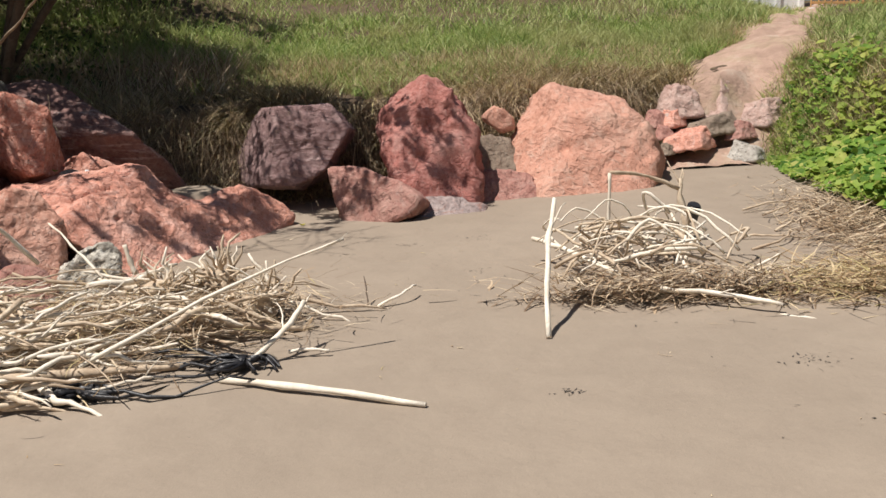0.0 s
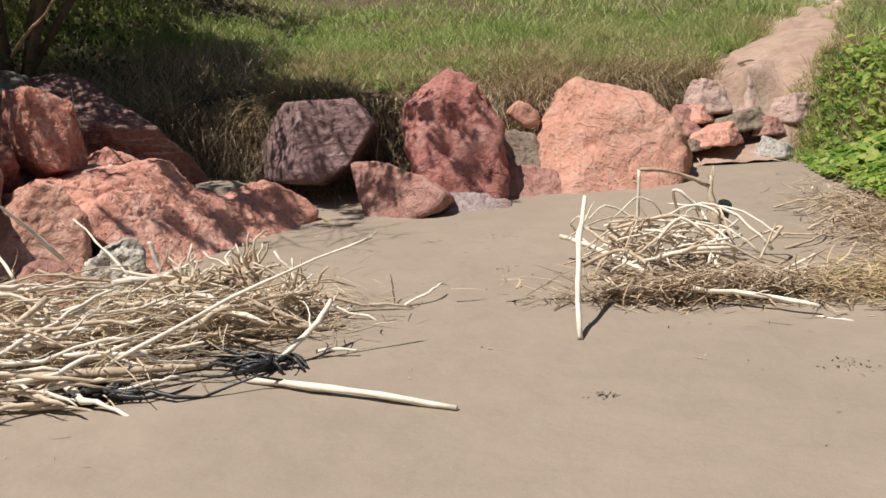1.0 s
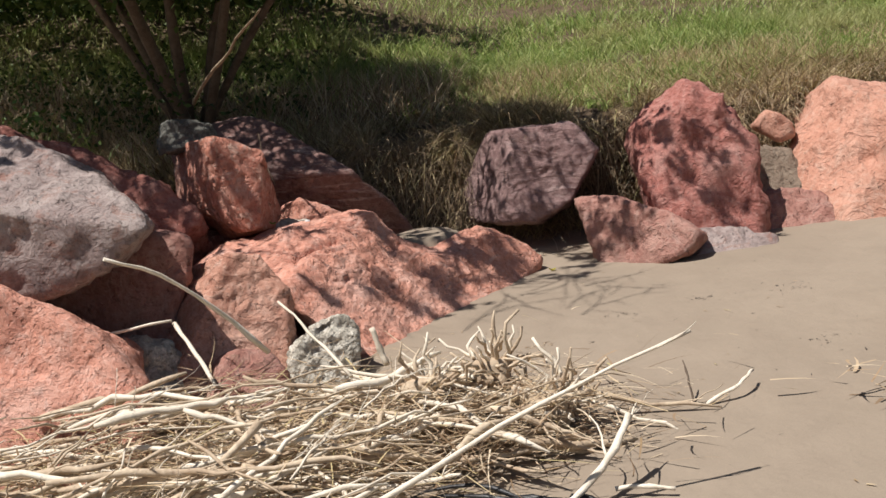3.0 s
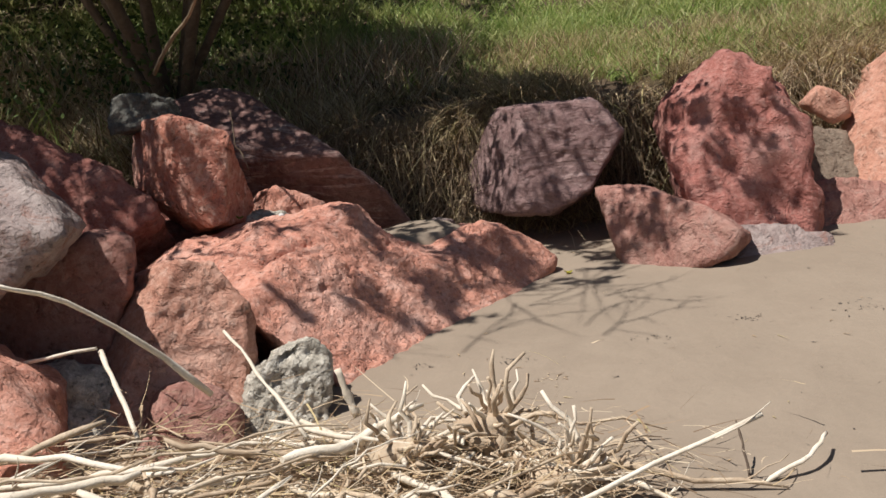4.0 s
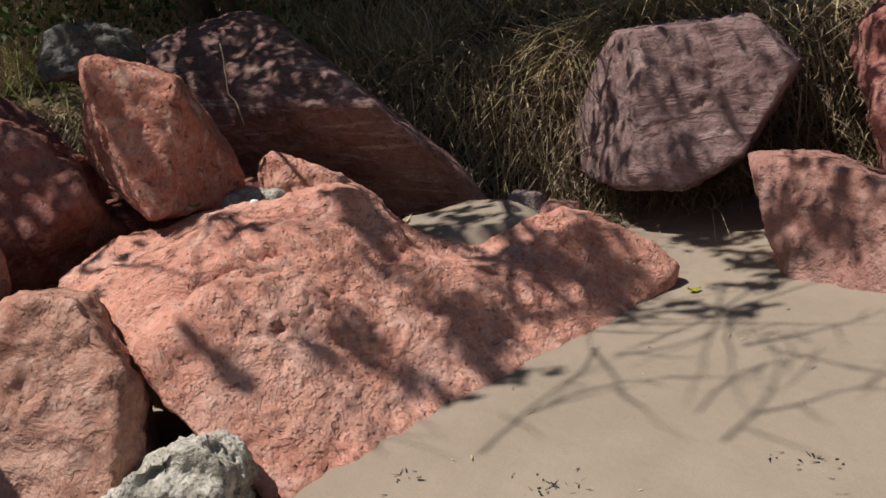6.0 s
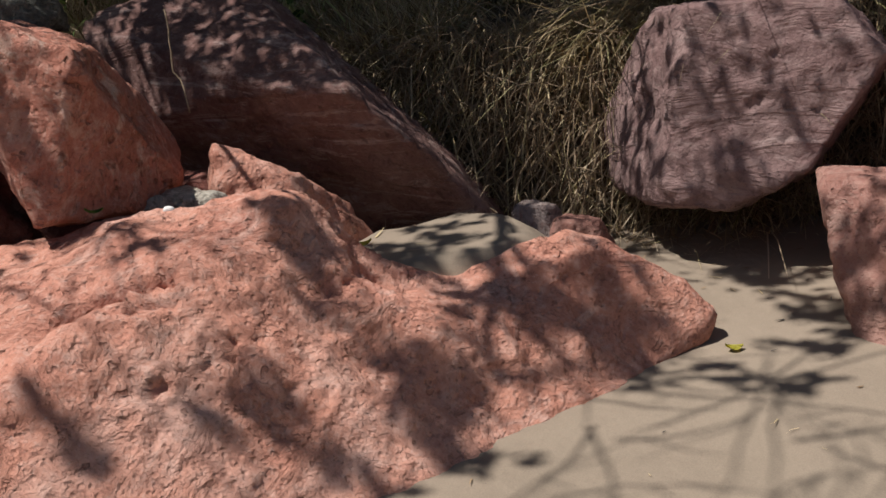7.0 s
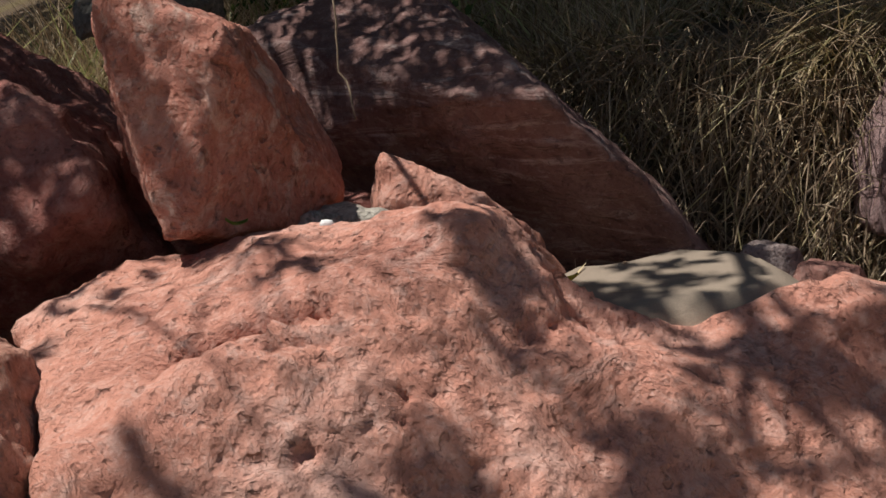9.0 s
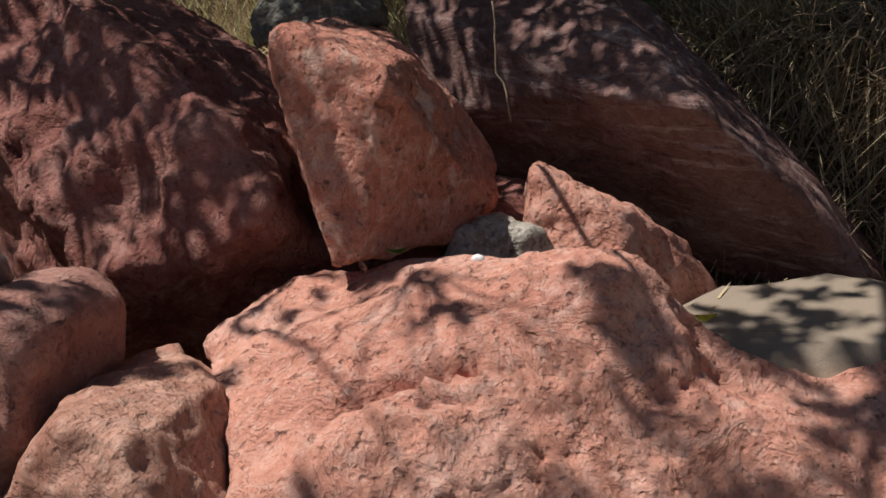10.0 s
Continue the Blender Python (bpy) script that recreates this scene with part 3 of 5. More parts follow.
for k, (x, y, z, s, flat, m) in enumerate(((1.73, 11.50, 1.07, 0.18, 0.75, DUSTY),
                                           (2.12, 11.85, 1.08, 0.27, 0.55, DUSTY),
                                           (2.53, 11.60, 0.97, 0.18, 0.55, DUSTY),
                                           (2.01, 11.35, 0.86, 0.20, 0.25, SANDY),
                                           (1.78, 11.10, 0.74, 0.19, 0.30, RED),
                                           (1.64, 11.33, 0.91, 0.10, 0.80, RED),
                                           (1.48, 11.30, 0.89, 0.09, 0.80, ROSE),
                                           (1.54, 11.15, 0.77, 0.07, 0.80, ROSE),
                                           (2.28, 11.05, 0.62, 0.14, 0.40, CHALK),
                                           (1.55, 10.95, 0.63, 0.06, 0.80, SANDY),
                                           (2.26, 11.30, 0.80, 0.12, 0.50, ROSE))):
    w, s = 37 * k, s * 0.88
    rock("rock", (x, y, z), [(-80 + w % 50, 25, s * 0.85), (w % 40, 20, s), (60 + w, 72, s * flat * 0.8), (180 - w % 30, 15, s), (90, 10, s), (0, -85, s * (flat + 0.5)), (-140 + w % 25, 30, s * 0.9), (-40, 45, s * 0.9)], m,
         "small rock on the steps of the earth path", 40, 5, 30 + k, 0.07, pit=0.03)

# ---- grass on the bank ----
def scatter(n, x0, x1, y0, y1, seed):
    r = np.random.RandomState(seed)
    return r, r.uniform(x0, x1, n), r.uniform(y0, y1, n)


def off_trail(x, y, room=0.0):
    half = np.interp(y, (10.35, 10.9, 11.6, 12.4, 13.4, 15, 20), (0.30, 0.40, 0.45, 0.48, 0.38, 0.20, 0.12))
    return (np.abs(x - trail_x(y)) > half * (1 + 0.55 * fbm(x, y, 17, 2.5)) + room) | (y < 10.4)


def green_from(x, y, mat, r):
    """Green grass starts farther back where the shrub shades the bank; dry growth leaves bare gaps of soil there."""
    if mat is not GRASS:
        return (x > -0.9) | (y - edge_y(x) > 1.0) | (fbm(x, y, 55, 4.5) > 0.05)
    return (y - edge_y(x) > np.interp(x, (-4.0, -2.0, -0.5, 1.0), (2.6, 1.6, 0.9, 0.6)) + r.normal(0, 0.3, len(x))) | (r.uniform(0, 1, len(x)) < 0.05) | (x > 1.9)


def lawn(name, n, x0, x1, d0, d1, tall, wide, mat, seed, label, kind="stuff"):
    """Upright grass over the slope, in tufts."""
    r, x, d = scatter(n, x0, x1, 0, 1, seed)
    y = edge_y(x) + d0 + (d1 - d0) * d ** 1.35
    tuft = fbm(x, y, seed, 3.0)
    keep = (tuft + r.normal(0, 0.6, n) > -0.5) & off_trail(x, y) & (x < trail_x(y) + 9) & green_from(x, y, mat, r)
    x, y, tuft = x[keep], y[keep], tuft[keep]
    n = len(x)
    base = np.stack([x, y, bank_z(x, y) - 0.01], -1)
    ln = tall * r.uniform(0.5, 1.25, n) * (1 + 0.35 * tuft)
    a = r.uniform(0, 6.283, n)
    out = np.stack([np.cos(a), np.sin(a), np.zeros(n)], -1)
    lean = out * (ln * r.uniform(0.1, 0.75, n))[:, None]
    bend = out * (ln * r.uniform(0.0, 0.6, n))[:, None] - np.array((0, 0, 1.0)) * (ln * r.uniform(0, 0.35, n))[:, None]
    ob = blades(name, base, ln, wide * r.uniform(0.6, 1.3, n), lean, bend, mat, seed + 1)
    return tagged(ob, label, "grass", kind=kind)


lawn("grass", 56000, -7.5, 2.6, 1.05, 3.8, 0.15, 0.009, GRASS, 21, "lush green grass covering the bank above the rocks")
lawn("grass", 50000, -9.0, 6.0, 3.0, 12.0, 0.17, 0.014, GRASS, 22, "lush green grass farther up the slope")
lawn("dry_grass", 40000, -7.0, 1.9, 0.35, 2.3, 0.17, 0.008, STRAW, 23, "dry yellowing grass along the bank's edge")
lawn("tall_grass", 7000, -7.5, -2.6, 0.25, 2.6, 0.40, 0.008, ROOTLET, 26, "tall dry weeds in the shade of the shrub tree")
lawn("tall_grass", 9000, -7.5, -3.3, 0.25, 2.2, 0.42, 0.010, GRASS, 25, "tall weedy grass in the shade of the shrub tree")
lawn("dry_grass", 9000, 2.2, 5.5, -0.1, 5.0, 0.14, 0.009, STRAW, 27, "dry grass beside the earth path")
lawn("dry_grass", 16000, 2.3, 5.2, -0.1, 3.0, 0.13, 0.008, STRAW, 28, "dry creeping stems on the slope beside the path")
lawn("grass", 42000, 2.15, 5.2, -0.2, 3.0, 0.13, 0.010, GRASS, 29, "weedy green grass on the slope beside the path")
lawn("grass", 30000, 2.15, 6.5, -0.15, 12.0, 0.15, 0.014, GRASS, 24, "short green grass beside the path")


def tufts(name, n, m, x0, x1, d0, d1, tall, wide, mat, seed, label, droop=0.5, fall=0.0):
    """Tussocks: blades that fan out of one foot and arch over; fall: how far they all tip towards the beach."""
    r, x, d = scatter(n, x0, x1, 0, 1, seed)
    y = edge_y(x) + d0 + (d1 - d0) * d ** 1.3
    keep = (fbm(x, y, seed, 2.3) + r.normal(0, 0.5, n) > -0.45) & off_trail(x, y, 0.08) & green_from(x, y, mat, r)
    x, y = x[keep], y[keep]
    n = len(x)
    size = np.repeat(r.uniform(0.55, 1.35, n), m)
    x, y = np.repeat(x, m) + r.normal(0, 0.025, n * m), np.repeat(y, m) + r.normal(0, 0.025, n * m)
    n = len(x)
    ln = tall * size * r.uniform(0.5, 1.15, n)
    a = r.uniform(0, 6.283, n)
    out = np.stack([np.cos(a), np.sin(a) - fall, np.zeros(n)], -1)
    lean = out * (ln * r.uniform(0.15, 0.7, n))[:, None]
    bend = out * (ln * r.uniform(0.1, 0.6, n))[:, None] - np.array((0, 0, 1.0)) * (ln * droop * r.uniform(0.3, 1.6, n))[:, None]
    ob = blades(name, np.stack([x, y, bank_z(x, y) - 0.01], -1), ln, wide * r.uniform(0.6, 1.4, n), lean, bend, mat, seed + 1, seg=3)
    return tagged(ob, label, "grass", kind="stuff")


tufts("grass", 1500, 26, -6.5, 2.4, 0.75, 5.0, 0.20, 0.010, GRASS, 141, "tussocks of green grass on the bank", 0.45)
tufts("dry_grass", 2300, 28, -6.0, 1.9, 0.05, 1.35, 0.21, 0.009, HAY, 142, "olive and straw tussocks along the bank's edge", 0.8, 0.4)
tufts("dry_grass", 400, 30, -4.6, 1.7, -0.12, 0.45, 0.30, 0.0055, ROOTLET, 143, "long straw tussocks falling over the bank's face", 1.3, 0.9)
tufts("dry_grass", 260, 30, -4.4, 1.4, -0.20, 0.20, 0.28, 0.006, STRAW, 144, "bleached straw spilling down between the rocks", 1.5, 0.8)
tufts("dry_grass", 170, 30, -2.4, -0.8, 0.28, 0.75, 0.40, 0.006, HAY, 146, "straw drooping over the top of the dark boulder", 0.9, 1.1)
tufts("dry_grass", 500, 24, 2.3, 5.2, 0.0, 3.4, 0.16, 0.009, HAY, 145, "olive and straw tussocks beside the earth path", 0.6)


def hanging(n, x0, x1, seed, long, mat, label, spread=0.5):
    """Straw that grows at the lip of the bank and falls over its face."""
    r, x, q = scatter(n, x0, x1, 0, 1, seed)
    y = edge_y(x) + 0.05 + 0.55 * q
    clump = fbm(x, y, seed, 4.0)
    keep = clump + r.normal(0, 0.5, n) > -0.3
    x, y = x[keep], y[keep]
    n = len(x)
    base = np.stack([x, y, bank_z(x, y)], -1)
    ln = long * r.uniform(0.4, 1.3, n)
    a = r.normal(-1.57, 1.1, n)
    out = np.stack([np.cos(a), np.sin(a), np.zeros(n)], -1)
    lean = out * (ln * r.uniform(0.15, 0.55, n))[:, None]
    bend = out * (ln * r.uniform(0.1, spread, n))[:, None] - np.array((0, 0, 1.0)) * (ln * r.uniform(0.7, 1.6, n))[:, None]
    ob = blades("dry_grass", base, ln * r.uniform(0.3, 0.8, n), 0.008 * r.uniform(0.6, 1.5, n), lean, bend, mat, seed + 1, seg=4)
    return tagged(ob, label, "dry grass", kind="stuff")


hanging(11000, -7.0, 1.7, 31, 0.32, STRAW, "tangled straw hanging over the bank's face")
hanging(12000, -7.0, 1.7, 34, 0.30, ROOTLET, "brown rootlets hanging over the bank's face")
hanging(6000, 2.1, 4.6, 33, 0.22, GRASS, "green grass hanging over the path side of the bank")
hanging(5000, -7.0, 1.3, 32, 0.55, STRAW, "long dry stalks drooping over the rocks", 0.35)


DEAD = wood_mat("dead_stem", (0.20, 0.14, 0.09), (0.46, 0.36, 0.24))


def dead_stems(n, x0, x1, seed, label):
    """Dry stalks and rootlets that arch out of the bank's face."""
    rnd = random.Random(seed)
    tubes = []
    for k in range(n):
        x = rnd.uniform(x0, x1)
        y = float(edge_y(x)) + rnd.uniform(0.0, 0.5)
        p = Vector((x, y, float(bank_z(np.array(x), np.array(y))) + rnd.uniform(-0.02, 0.05)))
        a = rnd.gauss(-1.57, 0.9)
        ln = rnd.uniform(0.15, 0.5)
        q = p + Vector((math.cos(a) * ln * 0.7, math.sin(a) * ln * 0.7, -ln * rnd.uniform(-0.3, 1.0)))
        r = rnd.uniform(0.0016, 0.004)
        tubes.append(tube(bent(p, q, rnd.gauss(0, 0.06), 0.08, 6, seed + k, rnd.uniform(0, 0.15)), [r * (1 - 0.1 * j) for j in range(6)], 4, k))
    ob = new("dead_stems", join_tubes("dead_stems", tubes, DEAD))
    tagged(ob, label, "dead stems", kind="stuff")


dead_stems(2600, -4.2, -0.9, 51, "brown dead stalks arching from the shaded bank")
dead_stems(700, -0.9, 1.5, 52, "brown dead stalks arching from the bank behind boulders")


def dangling():
    line = [Vector(p) for p in ((-3.19, 9.00, 1.10), (-3.16, 8.98, 0.90), (-3.08, 8.95, 0.77))]
    pts = bent(line[0], line[1], 0, 0.04, 7, 3) + bent(line[1], line[2], 0.01, 0.05, 6, 4)[1:]
    ob = new("creeper", join_tubes("creeper", [tube(pts, [0.0028] * len(pts), 5, 1)], DEAD))
    tagged(ob, "thin dry creeper hanging between two rocks", "vine")
    bare = bent((-3.55, 8.9, 1.30), (-2.65, 8.15, 1.72), 0, 0.04, 10, 8, 0.03)
    ob = new("dead_branch", join_tubes("dead_branch", [tube(bare, [0.013 - 0.0009 * j for j in range(10)], 6, 2)], DEAD))
    tagged(ob, "bare grey dead branch above the shaded rocks", "branch")


dangling()


# ---- driftwood ----
def floor_z(x, y):
    return float(beach_z(np.array(x), np.array(y)))


def stick(a, b, r0, r1, mat, seed, label, group, sag=0.0, lift=0.0, kink=0.05, twigs=0, name="stick", n=10):
    """One stick from a to b, thinning from r0 to r1, with broken ends and side twigs as parts."""
    pts = bent(a, b, sag, kink, n, seed, lift)
    rad = [r0 + (r1 - r0) * i / (n - 1) for i in range(n)]
    rnd = random.Random(seed + 77)
    for i in range(n):
        rad[i] *= rnd.choice((1, 1, 1, 1.22, 0.86))
    if group == "driftwood heap":
        rad[0] *= 0.55
        rad[-1] *= 0.45
    ob = new(name, join_tubes(name, [tube(pts, rad, 8, seed, 0.2)], mat))
    tagged(ob, label, "driftwood", group)
    for k in range(twigs):
        i = rnd.randrange(n // 3, n - 1)
        d = (pts[i] - pts[i - 1]).normalized()
        s = Vector((rnd.gauss(0, 1), rnd.gauss(0, 1), rnd.uniform(0.1, 1))).normalized()
        ln = rnd.uniform(0.06, 0.2)
        tw = bent(pts[i], pts[i] + (d * 0.8 + s * 0.7).normalized() * ln, 0, 0.08, 5, seed + k)
        t = new("twig", join_tubes("twig", [tube(tw, [rad[i] * 0.45 * (1 - 0.15 * j) for j in range(5)], 6, seed + k)], mat))
        t.parent = ob
    return ob


HEAP = "driftwood heap"


def heap_top(x, y):
    """The heap's loose upper surface over the sand."""
    q = ((x + 2.20) / 1.50) ** 2 + ((y - 6.18 - 0.20 * (x + 2.15)) / 0.80) ** 2
    return 0.40 * max(0.0, 1 - q) ** 0.6


def heap():
    rnd = random.Random(5)
    for k in range(270):
        while True:
            x, y = rnd.uniform(-3.6, -0.95), rnd.uniform(5.2, 7.05)
            if heap_top(x, y) > 0.03:
                break
        ln = rnd.choice((0.3, 0.45, 0.6, 0.8, 1.0)) * rnd.uniform(0.8, 1.2)
        a = rnd.gauss(0.25, 0.30) + (rnd.choice((0, 0, 0, 0.9, -0.7, 0.4)))
        dx, dy = 0.5 * ln * math.cos(a), 0.5 * ln * math.sin(a)
        if y < 5.9:
            a = 0.15 + 0.55 * (a - 0.25)
            dx, dy = 0.5 * ln * math.cos(a), 0.5 * ln * math.sin(a)
        f = rnd.uniform(0.1, 1.0)
        p, q = (x - dx, y - dy), (x + dx, y + dy)
        za = floor_z(*p) + 0.012 + heap_top(*p) * f * rnd.uniform(0.7, 1.1)
        zb = floor_z(*q) + 0.012 + heap_top(*q) * f * rnd.uniform(0.7, 1.1)
        r0 = rnd.choice((0.004, 0.006, 0.008, 0.010, 0.012, 0.015)) * rnd.uniform(0.8, 1.2)
        pale = rnd.random() < 0.42
        stick((*p, za), (*q, zb), r0, r0 * rnd.uniform(0.4, 0.8), BLEACHED if pale else WOOD, 400 + k,
              "bleached driftwood stick in a heap on the sand" if pale else "pale brown driftwood stick in a heap on the sand", HEAP,
              rnd.gauss(0, 0.05) * ln, 0.0, 0.09, rnd.choice((0, 1, 2, 3)))


heap()


def litter(name, n, cx, cy, rx, ry, tilt, height, seed, mat, long, label, thin=0.006):
    """Fine broken stems among the sticks."""
    r = np.random.RandomState(seed)
    x, y = cx + rx * r.normal(0, 0.5, n), cy + ry * r.normal(0, 0.5, n)
    y = y + tilt * (x - cx)
    z = np.array([floor_z(p, q) for p, q in zip(x, y)]) + height * r.uniform(0.02, 1, n) ** 1.5
    base = np.stack([x, y, z], -1)
    ln = long * r.uniform(0.4, 1.4, n)
    a = r.normal(0.2, 0.8, n) + math.pi * r.randint(0, 2, n)
    lean = np.stack([np.cos(a), np.sin(a), r.normal(0.05, 0.25, n)], -1) * ln[:, None]
    bend = np.stack([r.normal(0, 0.25, n), r.normal(0, 0.25, n), r.uniform(-0.2, 0.05, n)], -1) * ln[:, None]
    ob = blades(name, base, ln * 0.02, thin * r.uniform(0.6, 1.6, n), lean, bend, mat, seed + 1, seg=3)
    return tagged(ob, label, "plant litter", kind="stuff")


litter("stem_litter", 1800, -2.1, 6.25, 1.1, 0.6, 0.18, 0.26, 61, STRAW, 0.16, "fine broken stems among the driftwood")
litter("stem_litter", 2600, -1.35, 6.55, 0.55, 0.35, 0.2, 0.22, 65, ROOTLET, 0.12, "brown broken rootlets at the heap's end")

litter("stem_litter", 2600, -2.2, 6.3, 1.1, 0.6, 0.18, 0.28, 67, ROOTLET, 0.15, "brown fibrous stems tangled in the driftwood heap")

# single sticks that stand out
stick((-0.965, 5.865, -0.014), (-0.095, 5.555, 0.016), 0.015, 0.012, BLEACHED, 501, "smooth bleached stick lying on the sand", "loose driftwood", -0.02, 0.012, 0.012)
stick((-1.50, 5.75, 0.06), (-0.51, 6.19, 0.51), 0.009, 0.005, BLEACHED, 502, "long thin bleached branch rising from the heap", "loose driftwood", 0, 0.03, 0.02, 1)
stick((-0.90, 6.02, 0.02), (-0.70, 6.28, 0.21), 0.012, 0.011, BLEACHED, 503, "forked bleached stick propped on the sand", "loose driftwood", -0.03, 0.0, 0.04, 2)
stick((-1.90, 5.745, -0.02), (-1.18, 6.027, 0.005), 0.026, 0.011, WOOD, 504, "thick pale driftwood pole on the sand", "loose driftwood", 0.01, 0.01, 0.02, 0)
stick((-2.30, 5.63, -0.07), (-1.855, 6.016, 0.25), 0.019, 0.017, WOOD, 505, "crooked driftwood pole across the heap", "loose driftwood", -0.03, -0.02, 0.03, 0)
stick((-2.22, 6.85, 0.26), (-2.62, 6.38, 0.75), 0.012, 0.006, BLEACHED, 506, "arched bleached branch springing from the heap", "loose driftwood", 0.0, 0.08, 0.02)
stick((-1.69, 6.81, 0.22), (-1.75, 6.81, 0.37), 0.014, 0.011, BLEACHED, 507, "broken white branch stub in the heap", "loose driftwood", 0, 0, 0.03)
stick((-1.75, 6.55, 0.25), (-2.19, 6.89, 0.46), 0.007, 0.005, BLEACHED, 508, "thin bleached twig across the heap", "loose driftwood", 0, 0.01, 0.03)
stick((-0.75, 6.14, 0.03), (-0.57, 6.14, 0.04), 0.008, 0.006, BLEACHED, 509, "short pale twig on the sand", "loose driftwood", 0, 0.01, 0.04)
stick((-3.52, 6.81, 0.18), (-2.72, 6.98, 0.36), 0.009, 0.007, BLEACHED, 514, "bent bleached branch along the heap's back", "loose driftwood", 0, 0.02, 0.02)
stick((-2.72, 6.98, 0.36), (-2.33, 6.58, 0.22), 0.009, 0.008, BLEACHED, 515, "broken bleached branch sloping into the heap", "loose driftwood", 0, 0.01, 0.02)
stick((-0.508, 6.83, 0.04), (-0.56, 6.95, 0.20), 0.005, 0.003, BARK, 510, "thin dark twig standing in the sand", "loose driftwood", 0, 0, 0.03)
stick((-0.508, 6.83, 0.04), (-0.29, 7.02, 0.14), 0.008, 0.006, BLEACHED, 511, "small curved bleached twig on the sand", "loose driftwood", -0.05, 0.03, 0.05)
stick((-0.21, 7.70, 0.112), (-0.10, 7.74, 0.118), 0.009, 0.006, BARK, 512, "small dark stick lying on the sand", "loose driftwood", 0, 0, 0.02)
stick((-0.80, 6.66, 0.03), (-0.72, 6.72, 0.09), 0.006, 0.004, BLEACHED, 513, "small broken twig on the sand", "loose driftwood", 0, 0, 0.05, 2)


def root_crown(at, seed):
    """The torn root end of a dead shrub: a knot with stubs."""
    rnd = random.Random(seed)
    knot = new("driftwood_root", None)
    knot.location = at
    tagged(knot, "torn root crown of a dead shrub on the heap", "driftwood", "loose driftwood")
    bm = bmesh.new()
    bmesh.ops.create_icosphere(bm, subdivisions=3, radius=0.095)
    for v in bm.verts:
        v.co *= 1 + 0.5 * noise.fractal(v.co * 16, 0.8, 2, 4)
        v.co.z *= 0.7
    for f in bm.faces:
        f.smooth = True
    part("knot", bm, WOOD, knot)
    for k in range(34):
        a = rnd.uniform(0, 6.28)
        e = rnd.uniform(-0.1, 1.3)
        d = Vector((math.cos(a) * math.cos(e), math.sin(a) * math.cos(e), math.sin(e)))
        ln = rnd.uniform(0.10, 0.27)
        t = new("root", join_tubes("root", [tube(bent(d * 0.03, d * ln, rnd.gauss(0, 0.03), 0.22, 6, seed + k), [rnd.uniform(0.007, 0.014) * (1 - 0.12 * j) for j in range(6)], 6, k)], rnd.choice((WOOD, WOOD, BLEACHED))))
        t.parent = knot
    return knot


root_crown((-1.26, 6.80, 0.19), 71)
root_crown((-1.02, 6.68, 0.10), 72)
root_crown((-1.46, 6.62, 0.17), 73)


def weed_clump(at, seed, label):
    """Wet black weed wrapped round the sticks: a clot with trailing strands, which also draw the shadow band beneath.
    """
    rnd = random.Random(seed)
    clot = new("seaweed", None)
    clot.location = at
    tagged(clot, label, "seaweed")
    for k in range(34):
        a = rnd.uniform(2.6, 3.9) if k % 2 else rnd.uniform(0, 6.28)
        ln = rnd.uniform(0.1, 0.22) if k > 5 else rnd.uniform(0.3, 0.75)
        b = Vector((math.cos(a) * ln, 0.35 * math.sin(a) * ln, 0.0))
        b.z = floor_z(at[0] + b.x, at[1] + b.y) + 0.008 - at[2]
        t = new("strand", join_tubes("strand", [tube(bent((0, 0, 0.02), b, rnd.gauss(0, 0.05), 0.1, 8, seed + k, 0.02), [rnd.uniform(0.006, 0.013 if k < 22 else 0.022) * (1 - 0.09 * j) for j in range(8)], 5, k, 0.4)], WET))
        t.parent = clot
    return clot


weed_clump((-0.90, 6.0, 0.0), 81, "clot of wet black weed wrapped round sticks")
# these strands are partly weed, partly the driftwood's shadow put in as black
weed_clump((-1.5, 5.72, -0.06), 82, "black weed and dark shadow band on the sand under driftwood")


# ---- the tangle of roots ----
TANGLE = "root tangle"


